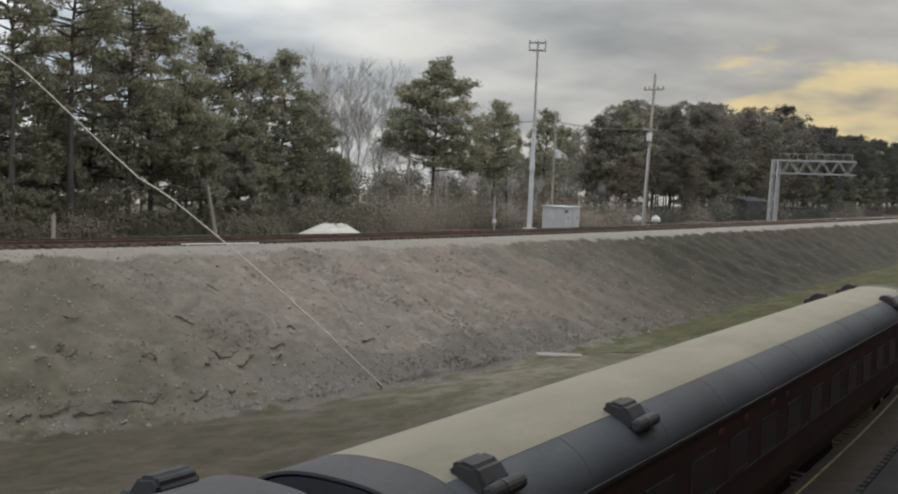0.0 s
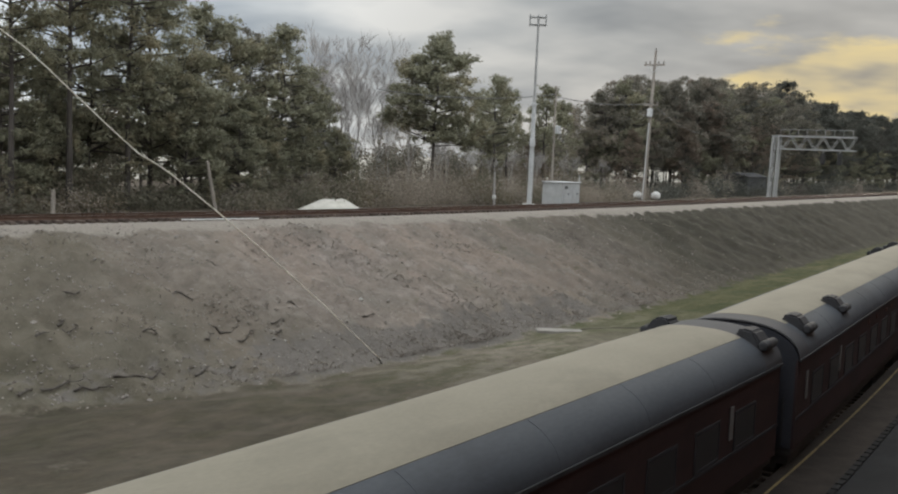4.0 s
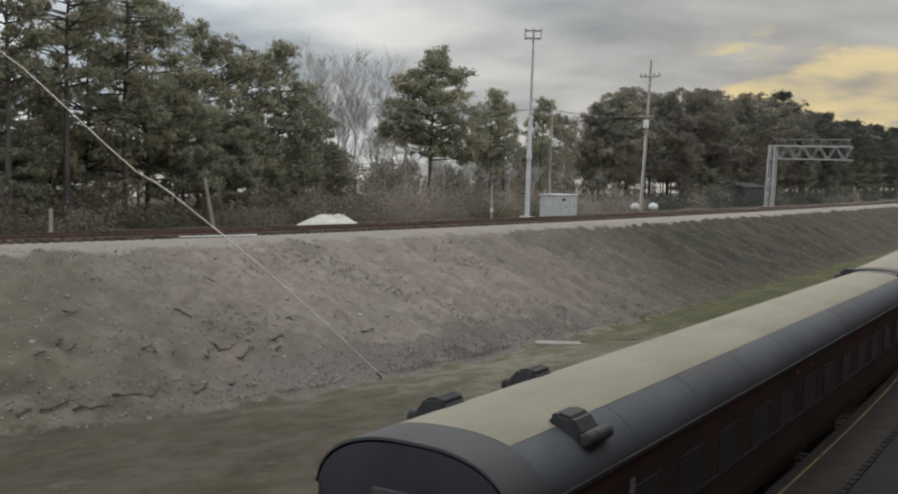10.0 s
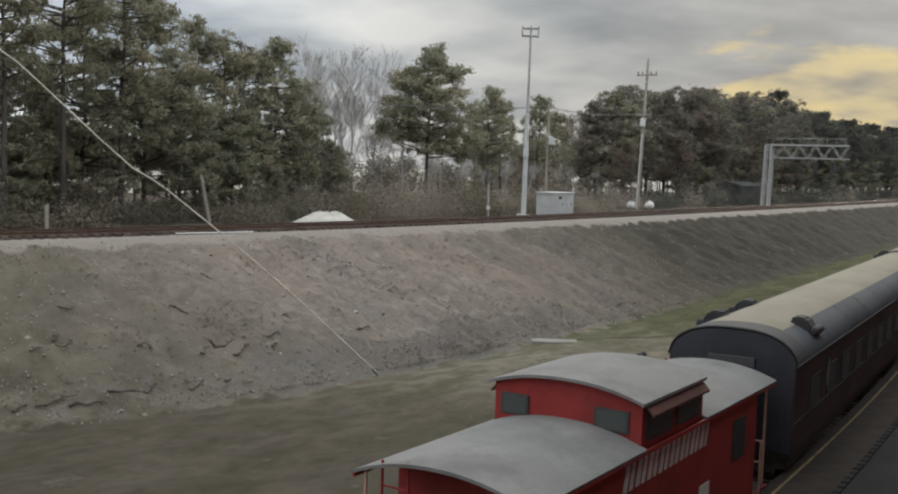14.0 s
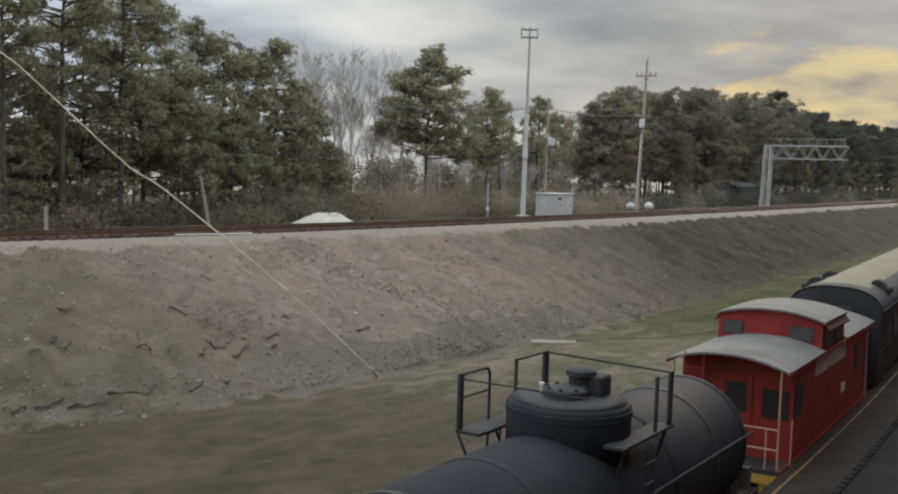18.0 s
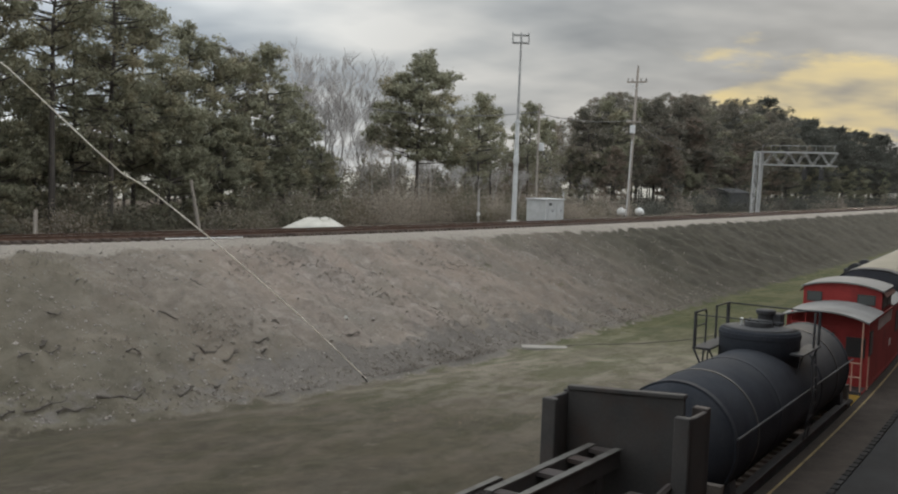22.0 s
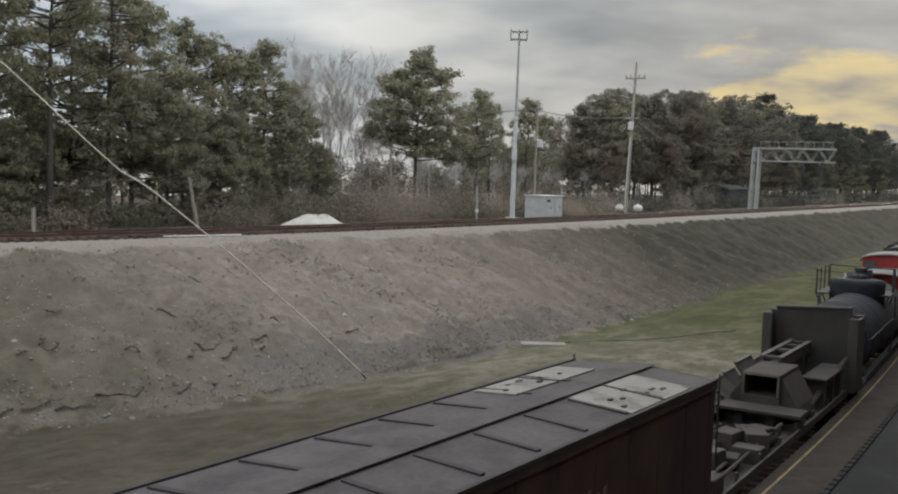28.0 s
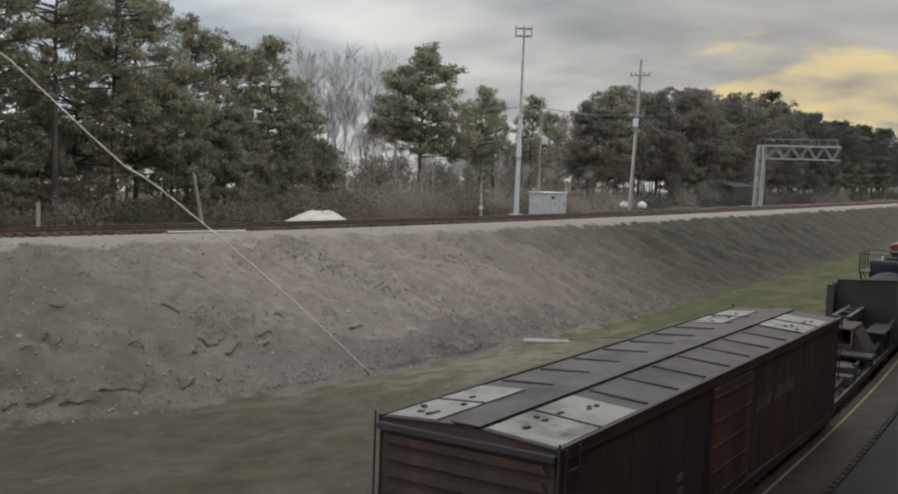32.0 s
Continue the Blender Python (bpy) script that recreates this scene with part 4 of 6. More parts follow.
plant(make_pine(15, 14, 4.2, 0.24, "needles_dark", label=TALL), [(62.6, 60, 13.8), (149.3, 57, 17.3), (166.7, 59, 19.0), (231, 60, 20.3), (131.2, 60, 14.6), (269.7, 60, 17.9), (276.5, 62, 18.1)], 14)
# the dimness of the far trees is put into their needle colour
plant(make_pine(26, 16, 5.4, 0.14, "needles_dim", label="dense pine branching low, needle colour dimmed", dome=4.5), [(240.7, 58, 18.7), (305, 64, 18.0), (324.7, 60, 18.6), (345.6, 58, 18.8), (364, 62, 18.6), (437, 64, 20.1), (519, 64, 22.2), (220, 60, 19.7), (254, 60, 17.8), (286.9, 60, 17.7), (182, 62, 17.3)], 16)
plant(make_pine(17, 15, 4.4, 0.16, "rusty_leaf", label="brown half-bare tree among the pines", density=0.8, category="tree"), [(162.3, 55, 12.6), (180.4, 54, 13.5), (146.5, 54, 11.9), (202.3, 55, 13.6), (115, 62, 8.0), (129.4, 55, 10.4)], 15)
plant(make_pine(19, 12, 4.6, 0.10, label=BROAD, density=1.2), [(48.3, 52, 9.0), (54.1, 53, 9.2), (57.8, 54, 9.0), (62, 54, 8.2), (68.7, 56, 8.2), (130.5, 62, 11.4), (158, 56, 12.7), (190, 55, 13.7), (223.8, 56, 14.5), (34.8, 52, 10.5), (39.5, 54, 9.0), (40.5, 56, 11.5), (45.1, 59, 8.5), (36, 56, 11.0), (242, 55, 13.0), (262, 56, 13.4), (285, 57, 14.6), (310, 58, 15.7), (340, 58, 16.9)], 12)
plant(make_pine(25, 18, 7.8, 0.20, "needles_dark", label="broad round-crowned dark pine in a dense stand", density=1.15, dome=4.5),
      [(138, 59, 16.4), (152, 61, 18.6), (163, 58, 20.0), (177, 60, 20.8), (188, 57, 21.4), (200, 61, 21.5), (212, 58, 20.8), (228, 61, 21.7)], 18)
plant(make_pine(27, 18, 7.8, 0.12, "needles_dim", label="broad pine beyond the gantry, needle colour dimmed", density=1.15, dome=4.5),
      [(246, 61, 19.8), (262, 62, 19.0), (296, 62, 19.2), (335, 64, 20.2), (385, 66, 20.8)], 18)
plant(make_bare_tree(21, 13), [(71.5, 56, 14.5), (77.6, 58, 14.8), (85, 60, 13), (92, 60, 8.5), (74.5, 60, 15), (69.5, 60, 14.2), (72.8, 62, 14.6), (76, 63, 14.8), (80.5, 64, 13.5), (88, 62, 11)], 13)
plant(make_bare_tree(22, 12), [(84, 56, 8.0), (88, 58, 9.0), (93, 57, 8.0), (97, 60, 9.5), (102, 58, 8.5), (108, 58, 9.0), (114, 57, 8.0), (120, 59, 8.5), (76.2, 56, 13.5), (68.5, 57, 10.5), (81, 60, 14), (112, 60, 9.0), (98, 58, 7.5), (128, 58, 8.0)], 12)


def make_woods():
    """The depth of the wood behind the first trees: trunks and ragged foliage."""
    rnd, nr = random.Random(31), np.random.RandomState(31)
    bm = bmesh.new()
    centres = []
    for i in range(420):
        x = rnd.uniform(120, 520) if i > 60 else rnd.uniform(25, 150)
        y = rnd.uniform(63, 84) + (x > 240) * rnd.uniform(0, 14)
        h = (rnd.uniform(5, 8.5) if x < 130 else rnd.uniform(9.5, 13)) + ease(130, 240, x) * 5.5
        if 84 < x < 150 and y < 90:
            h *= 0.66
        z = ground_z(x, y) - 0.2
        tube(bm, [(x, y, z), (x + rnd.uniform(-0.4, 0.4), y, z + h * 0.92)], 0.15, 5, 0.05)
        for k in range(26):
            f = rnd.uniform(0.34, 1.0)
            r = 2.3 * (1.15 - f) + 0.4
            a = rnd.uniform(0, 6.28)
            centres.append((x + math.cos(a) * r * rnd.random(), y + math.sin(a) * r * rnd.random(), z + h * f))
    w = tagged(new("woods"), "dark pine wood standing behind the line", "woods", kind="stuff")
    part("trunks", bm, "bark", w)
    # from x = 235 on, foliage takes the darker copy to look dim
    for mat, pick in (("needles_dark", [c for c in centres if c[0] < 235]), ("needles_dim", [c for c in centres if c[0] >= 235])):
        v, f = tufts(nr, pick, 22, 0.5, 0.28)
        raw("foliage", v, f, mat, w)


def make_undergrowth():
    rnd, nr = random.Random(33), np.random.RandomState(33)
    leaf, twig, shade = [], [], []
    for i in range(430):
        x = rnd.uniform(22, 95) if i < 170 else rnd.uniform(90, 230) if i < 320 else rnd.uniform(200, 520)
        y = crest_y(x) + 9.8 + abs(rnd.gauss(0, 1)) * 7 + 8 * ease(200, 300, x) * rnd.random()
        z = ground_z(x, y)
        r, h = rnd.uniform(0.7, 2.0), rnd.uniform(0.6, 1.6) * (2.4 if rnd.random() < 0.3 else 1) * (1.6 if x > 114 else 2.0 if x > 64 else 1)
        home = leaf if rnd.random() < (0.85 if x < 58 else 0.3 if x < 114 else 0.9) else twig
        # shade under the far trees is painted as darker brush leaves
        if x > 104 and home is leaf:
            home = shade
        for k in range(int(9 + 9 * r)):
            a, q = rnd.uniform(0, 6.28), math.sqrt(rnd.random())
            home.append((x + math.cos(a) * r * q * 1.3, y + math.sin(a) * r * q, z + h * (1 - 0.7 * q * q) * rnd.random()))
    u = tagged(new("undergrowth"), "tangled brown and green brush at the wood's edge", "undergrowth", kind="stuff")
    v, f = tufts(nr, leaf, 34, 0.5, 0.15)
    raw("leaves", v, f, "brush_leaf", u)
    v, f = tufts(nr, shade, 34, 0.5, 0.15)
    raw("evergreen_leaves", v, f, "needles_dim", u)
    v, f = tufts(nr, twig, 42, 0.6, 0.11)
    raw("twigs", v, f, "twigs", u)


make_woods()
make_undergrowth()


def blades(name, spots, h, w, mat, label, category, seed, lean=0.4):
    """Upright narrow blades at the spots."""
    nr = np.random.RandomState(seed)
    p = np.asarray(spots, float)
    n = len(p)
    a = nr.uniform(0, 2 * np.pi, n)
    hh = h * nr.uniform(0.5, 1.4, n)
    d = np.stack([np.cos(a), np.sin(a), np.zeros(n)], 1) * (w * nr.uniform(0.6, 1.4, n))[:, None]
    tip = p + np.stack([nr.normal(size=n) * hh * lean, nr.normal(size=n) * hh * lean, hh], 1)
    v = np.stack([p - d, p + d, tip], 1).reshape(-1, 3).tolist()
    ob = raw(name, v, np.arange(3 * n).reshape(-1, 3).tolist(), mat)
    return tagged(ob, label, category, kind="stuff")


def make_ground_cover():
    rnd = random.Random(41)
    spots = []
    while len(spots) < 10000:
        x = rnd.uniform(24, 50)
        y = rnd.uniform(9.2, 30)
        if y > toe_y(x) - 0.3 or rnd.random() < ease(36, 50, x) + 1 - ease(24, 34, x):
            continue
        if lumps(x * 0.6, y, 0.28) + rnd.uniform(-0.5, 0.5) < -0.05:
            continue
        spots.append((x, y, ground_z(x, y) - 0.02))
    blades("grass_tufts", spots, 0.03, 0.032, "grass", "short dry winter grass with green patches", "grass", 42, 1.5)
    weeds = []
    while len(weeds) < 6000:
        x = rnd.triangular(14, 80, 40)
        t = toe_y(x)
        y = t + abs(rnd.gauss(0.2, 1.3))
        if lumps(x, y, 0.25) + rnd.uniform(-0.5, 0.5) < -0.15:
            continue
        weeds.append((x, y, ground_z(x, y) - 0.03))
    blades("toe_weeds", weeds, 0.09, 0.05, "dead_weeds", "grey dead weeds along the foot of the bank", "weeds", 43, 0.9)
    tuft = []
    while len(tuft) < 5500:
        x = rnd.triangular(16, 85, 36)
        y = rnd.uniform(toe_y(x), crest_y(x) - 0.6)
        if lumps(x * 1.2, y, 0.30) + rnd.uniform(-0.3, 0.3) < 0.22:
            continue
        tuft.append((x, y, ground_z(x, y) - 0.03))
    blades("bank_weeds", tuft, 0.10, 0.05, "dead_weeds", "sparse dead weeds on the gravel bank", "weeds", 44, 1.0)
    v, f = [], []
    for i in range(4500):
        x = 15 + abs(rnd.gauss(0, 1)) * 30
        y = rnd.uniform(toe_y(x) - 0.4, crest_y(x))
        add_stone(v, f, (x, y, ground_z(x, y)), rnd.uniform(0.02, 0.07) * (1 + (rnd.random() < 0.05)), rnd)
    tagged(raw("bank_stones", v, f, "stone"), "loose grey stones scattered over the bank", "stones", kind="stuff")
    v, f = [], []
    for i in range(6000):
        x = rnd.uniform(20, 130)
        y = crest_y(x) + rnd.uniform(0.7, 3.6)
        add_stone(v, f, (x, y, max(ground_z(x, y), MAIN_Z - 0.30 if abs(y - main_y(x)) < 1.5 else 0) + 0.01), rnd.uniform(0.03, 0.07), rnd)
    tagged(raw("track_ballast", v, f, "track_stone"), "crushed stone ballast round the main line ties", "ballast", kind="stuff")


make_ground_cover()


def make_debris():
    rnd = random.Random(51)
    spots = [(24.2, 32.0, 0.30), (24.2, 32.5, 0.22), (22.7, 31.6, 0.20), (26.4, 30.2, 0.30), (28.5, 29.2, 0.32), (29.9, 29.8, 0.45), (30.2, 29.0, 0.35), (31.6, 28.4, 0.35), (32.3, 29.2, 0.28),
             (20.2, 28.9, 0.35), (33.4, 34.2, 0.30), (30.0, 32.2, 0.32), (25.6, 33.8, 0.26), (34.1, 30.0, 0.24), (26.1, 27.1, 0.30), (27.8, 27.3, 0.26), (37.5, 25.9, 0.28), (37.1, 28.0, 0.34),
             (45.3, 30.6, 0.26), (24.1, 28.1, 0.95), (21.4, 28.8, 0.65), (22.1, 28.1, 0.55)]
    for x, y, s in spots:
        y = max(y, toe_y(x) + 0.3)
        m = root("dead_branch", pose(x, y, ground_z(x, y) + 0.03, 0, 0, rnd.uniform(-30, 30)), "dark broken branch lying on the gravel bank", "branch", "debris on the bank")
        bm = bmesh.new()
        pts = []
        for i in range(5):
            xx, yy = (i - 2) / 2 * s, rnd.uniform(-0.12, 0.12) * s
            w = m.matrix_basis @ Vector((xx, yy, 0))
            pts.append((xx, yy, ground_z(w.x, w.y) - m.matrix_basis.translation.z + 0.05 + rnd.uniform(0, 0.05)))
        tube(bm, pts, 0.04 + 0.02 * s, 6, 0.02)
        part("stem", bm, "dark_wood", m)
        bm = bmesh.new()
        for k in range(7):
            p = Vector(pts[rnd.randrange(5)])
            tube(bm, [p, p + Vector((rnd.uniform(-0.22, 0.22), rnd.uniform(-0.2, 0.2), rnd.uniform(0.0, 0.09)))], 0.028, 4, 0.01)
        tagged(part("offshoot", bm, "dark_wood", m), kind="stuff")
    rock = ((38.5, 29.6, 0.15), (31.5, 28.0, 0.10))
    for x, y, s in rock:
        v, f = [], []
        add_stone(v, f, (0, 0, s * 0.4), s, rnd)
        ob = raw("pale_rock", v, f, "concrete")
        ob.matrix_basis = pose(x, y, ground_z(x, y))
        tagged(ob, "single pale rock on the gravel bank", "rock", "pale rocks on the bank")


make_debris()

# ---------------------------------------------------------------- the train
# Places along the train are metres from the camera's foot at the start of the clip, growing in the train's direction.
KNOTS = (0, 3, 6, 9, 12, 15, 18, 21, 24, 27, 30, 32)
SPEED = (3.446, 3.349, 3.263, 3.240, 3.116, 2.880, 2.908, 2.891, 2.635, 2.469, 2.593, 2.581)


def run(t):
    """How far the train has come at t seconds."""
    s = 0.0
    for i in range(len(KNOTS) - 1):
        a, b, va, vb = KNOTS[i], KNOTS[i + 1], SPEED[i], SPEED[i + 1]
        if t <= a:
            break
        d = min(t, b) - a
        vt = va + (vb - va) * d / (b - a)
        s += (va + vt) / 2 * d
    return s


CARS, WHEELSETS = [], []
WHEEL_R = 0.42


def car_root(name, front, rear, label, category):
    """A vehicle's base on the rails; returns it with its half length."""
    e = root(name, pose((front + rear) / 2, TRACK_Y, 0), label, category, "vehicles of the train")
    CARS.append((e, (front + rear) / 2, (front - rear) * 0.36))
    return e, (front - rear) / 2


def trucks(car, at, base=1.7):
    """Two bogies under the car, each with side frames, a bolster and two turning wheelsets."""
    for x in at:
        t = part("truck", boxes((x - 0.3, x + 0.3, -1.05, 1.05, 0.5, 0.72), bevel=0.02), "dark_steel", car)
        for s in (-1.0, 1.0):
            bm = prism(bmesh.new(), [(s * 1.0 - 0.07, 0.32), (s * 1.0 + 0.07, 0.32), (s * 1.0 + 0.07, 0.62), (s * 1.0 - 0.07, 0.62)], x - base / 2 - 0.25, x + base / 2 + 0.25)
            part("side_frame", bm, "dark_steel", t)
            bm = bmesh.new()
            for dx in (-0.16, 0, 0.16):
                lathe(bm, [(0.06, 0.24), (0.06, 0.34)], 8, at=(x + dx, s * 1.12, 0))
            part("spring", bm, "dark_steel", t)
        for dx in (-base / 2, base / 2):
            bm = lathe(bmesh.new(), [(0.07, -0.95), (0.07, 0.95)], 8, axis="y")
            for s in (-1, 1):
                lathe(bm, sorted([(0.1, s * 0.68), (WHEEL_R, s * 0.69), (WHEEL_R, s * 0.8), (0.3, s * 0.78), (0.28, s * 0.76), (0.1, s * 0.78)], key=lambda q: q[1]), 20, axis="y")
                for k in range(4):
                    a = k * math.pi / 2
                    lathe(bm, [(0.035, s * 0.795 - 0.01), (0.035, s * 0.795 + 0.02)], 6, axis="y", at=(math.cos(a) * 0.2, 0, math.sin(a) * 0.2))
            w = part("wheelset", bm, "wheel_steel", t)
            w.location = (x + dx, 0, WHEEL_R)
            WHEELSETS.append((w, x + dx))


def couplers(car, half, z=0.85, rear=0.5, front=0.5):
    for s, k in ((-1, rear), (1, front)):
        part("coupler", boxes(*[(*sorted((s * (half - 0.1), s * (half + k - 0.07))), -0.09, 0.09, z - 0.1, z + 0.1),
                                (*sorted((s * (half + k * 0.55), s * (half + k))), -0.17, 0.17, z - 0.15, z + 0.15)], bevel=0.02), "dark_steel", car)


def arch(w, z0, rise, n=20, p=3.0, q=1.9):
    """Points across a rounded roof, from +w to -w."""
    out = []
    for i in range(n + 1):
        y = w * math.cos(math.pi * i / n)
        out.append((y, z0 + rise * max(0.0, 1 - abs(y / w) ** p) ** (1 / q)))
    return out


def shell(bm, curve, x0, x1, thick=0.04, segs=1):
    """A curved sheet of some thickness along x."""
    inner = [(y, z - thick) for y, z in curve]
    prof = list(curve) + inner[::-1]
    for i in range(segs):
        prism(bm, prof, x0 + (x1 - x0) * i / segs, x0 + (x1 - x0) * (i + 1) / segs)
    return bm


def cut(curve, a, b):
    """The stretch of a roof line between y = a and y = b (a > b)."""
    ys = [c[0] for c in curve][::-1]
    zs = [c[1] for c in curve][::-1]
    inside = [(y, z) for y, z in curve if b < y < a]
    return [(a, float(np.interp(a, ys, zs)))] + inside + [(b, float(np.interp(b, ys, zs)))]


def roof_vent(car, curve, x, y, s):
    """A squat sheet-metal roof ventilator with an outward snout."""
    ys, zs = [c[0] for c in curve][::-1], [c[1] for c in curve][::-1]
    z = float(np.interp(y, ys, zs))
    zi, zo = float(np.interp(y - s * 0.26, ys, zs)), float(np.interp(min(max(y + s * 0.26, -1.42), 1.42), ys, zs))
    # a hood that rises from the roof and flares over its two ends
    bm = bmesh.new()
    prof = [(y - s * 0.26, zi - 0.06), (y + s * 0.24, zo - 0.06), (y + s * 0.27, zo + 0.16), (y + s * 0.10, z + 0.20), (y - s * 0.14, zi + 0.15), (y - s * 0.26, zi + 0.07)]
    prism(bm, prof if s > 0 else prof[::-1], x - 0.30, x + 0.30)
    bmesh.ops.bevel(bm, geom=list(bm.edges), offset=0.05, segments=2, affect="EDGES")
    v = part("roof_vent", bm, "soot", car, "sooty black roof ventilator")
    at = (x + 0.10, y + s * 0.30, zo + 0.10)
    part("snout", lathe(bmesh.new(), [(0.06, -0.40), (0.10, -0.37), (0.11, -0.1), (0.10, 0.34), (0.06, 0.38)], 14, axis="x", at=at), "soot", v, "round black vent drum")
    part("drum_band", lathe(bmesh.new(), [(0.117, -0.12), (0.117, -0.07)], 14, axis="x", at=at), "dark_steel", v)


def passenger_car(name, front, rear, vents, marks, dots, label):
    car, h = car_root(name, front, rear, label, "railway carriage")
    mid = (front + rear) / 2
    W, EAVE = 1.40, 3.43
    SILL = 1.50
    roof = arch(W + 0.03, EAVE, 0.73, 72, 2.6, 2.0)
    for a, b in ((W + 0.03, 0.80), (-0.88, -W - 0.03)):
        part("roof_side", shell(bmesh.new(), cut(roof, a, b), -h + 0.9, h - 1.1), "grey_roof", car, "dark grey roof side", smooth=False)
    part("roof_top", shell(bmesh.new(), [(y, z + 0.006) for y, z in cut(roof, 0.80, -0.88)], -h + 0.9, h - 1.1), "cream_roof", car, "weathered cream roof top")
    part("roof_end", shell(bmesh.new(), roof, -h, -h + 0.9), "end_grey", car, "faded grey roof end")
    part("roof_end", shell(bmesh.new(), roof, h - 1.1, h), "end_grey", car, "faded grey roof end")
    n = int(2 * h / 2.9)
    for i in range(1, n):
        x = -h + 0.9 + i * (2 * h - 2.0) / n
        part("roof_seam", shell(bmesh.new(), [(y, z + 0.005) for y, z in cut(roof, -0.90, -W - 0.03)], x - 0.02, x + 0.02), "grey_roof", car)
    part("drip_rail", boxes((-h, h, -W - 0.06, -W - 0.02, EAVE - 0.03, EAVE + 0.03), (-h, h, W + 0.02, W + 0.06, EAVE - 0.03, EAVE + 0.03)), "soot", car)
    for s in (-1, 1):
        y0, y1 = sorted((s * (W - 0.05), s * W))
        part("side_wall", boxes((-h, h, y0, y1, SILL, EAVE)), "maroon", car)
        part("letter_board", boxes((-h + 0.1, h - 0.1, *sorted((s * W, s * (W + 0.012))), EAVE - 0.34, EAVE - 0.05)), "maroon", car)
        part("belt_rail", boxes((-h, h, *sorted((s * W, s * (W + 0.02))), 2.12, 2.18)), "soot", car)
        part("skirt", boxes((-h + 0.6, h - 0.6, *sorted((s * (W - 0.20), s * (W - 0.12))), SILL - 0.16, SILL)), "soot", car)
        k = int(2 * h / 2.05) - 1
        for i in range(k):
            x = -h + 2.2 + i * (2 * h - 4.4) / (k - 1)
            f = part("window", boxes(*[(x - 0.62, x + 0.62, *sorted((s * W, s * (W + 0.018))), z0, z1) for z0, z1 in ((2.20, 2.25), (2.88, 2.94))],
                                     *[(a, a + 0.05, *sorted((s * W, s * (W + 0.018))), 2.25, 2.88) for a in (x - 0.62, x + 0.57)]), "soot", car, "dark window frame")
            part("pane", boxes((x - 0.57, x + 0.57, *sorted((s * W, s * (W + 0.008))), 2.25, 2.88)), "pane", f)
    end = [(W, SILL), (W, EAVE)] + [(y, z - 0.05) for y, z in arch(W, EAVE, 0.71, 24, 2.6, 2.0)[1:-1]] + [(-W, EAVE), (-W, SILL)]
    for s in (-1, 1):
        part("end_wall", prism(bmesh.new(), end, *sorted((s * (h - 0.06), s * (h - 0.005)))), "navy", car, "dark blue-black end wall")
        x0, x1 = sorted((s * h, s * (h + 0.34)))
        d = part("diaphragm", boxes((x0, x1, -0.62, -0.48, SILL - 0.2, 3.05), (x0, x1, 0.48, 0.62, SILL - 0.2, 3.05), (x0, x1, -0.62, 0.62, 3.05, 3.22), bevel=0.02), "dark_steel", car, "black folded gangway bellows")
        part("hood_panel", boxes((*sorted((s * (h + 0.002), s * (h + 0.05))), -0.52, 0.52, 3.30, 3.52), bevel=0.012), "end_grey", d, "grey panel over the gangway")
        part("end_door", boxes((*sorted((s * (h + 0.003), s * (h + 0.03))), -0.44, 0.44, SILL, 3.0)), "navy", d)
        part("door_pane", boxes((*sorted((s * (h + 0.03), s * (h + 0.036))), -0.24, 0.24, 2.1, 2.8)), "pane", d)
        for y in (-1.15, 1.15):
            part("grab_iron", bar((s * (h + 0.07), y, SILL + 0.1), (s * (h + 0.07), y, 2.6), r=0.02), "soot", car)
    for x, y in vents:
        roof_vent(car, roof, x - mid, y, 1 if y > 0 else -1)
    for x in marks:
        part("number_board", boxes((x - mid - 0.10, x - mid + 0.10, -W - 0.03, -W - 0.01, 2.45, 3.08), bevel=0.005), "caboose_roof", car, "narrow pale board on the side")
    for x in dots:
        part("marker_plate", boxes((x - mid - 0.14, x - mid + 0.14, -W - 0.03, -W - 0.014, 3.14, 3.25), bevel=0.005), "awning", car)
    part("underframe", boxes((-h + 0.3, h - 0.3, -1.25, 1.25, 1.07, SILL - 0.16), (-h + 0.3, h - 0.3, -1.0, 1.0, 0.95, 1.07), (-h + 0.3, h - 0.3, -0.5, 0.5, 0.7, 0.95), (-3.5, -0.8, -1.10, 1.10, 0.4, 0.95), (1.4, 3.6, -1.10, 1.10, 0.45, 0.95)), "dark_steel", car)
    part("floor", boxes((-h + 0.1, h - 0.1, -W + 0.06, W - 0.06, SILL - 0.16, SILL + 0.04)), "dark_steel", car)
    trucks(car, (-h + 3.2, h - 3.2), 2.4)
    couplers(car, h, rear=0.3, front=0.3)
    return car


passenger_car("passenger_carriage", 41.8, 8.72, [(10.2, -0.98), (14.5, -0.98), (36.7, -0.98), (35.6, 1.0), (40.4, 1.0), (40.4, -0.98)], (9.65, 13.6),
              (17.9, 19.4, 21.3, 22.4), "maroon passenger carriage with a cream and grey roof")
passenger_car("passenger_carriage", 8.15, -22.95, [(7.4, -1.0), (7.6, 1.02), (-20.45, -1.0), (-20.65, 1.04), (-17.9, 1.02)], (5.1, -19.3),
              (-2.9, -4.2, -8.6, -9.8), "maroon passenger carriage with sooty roof ventilators")


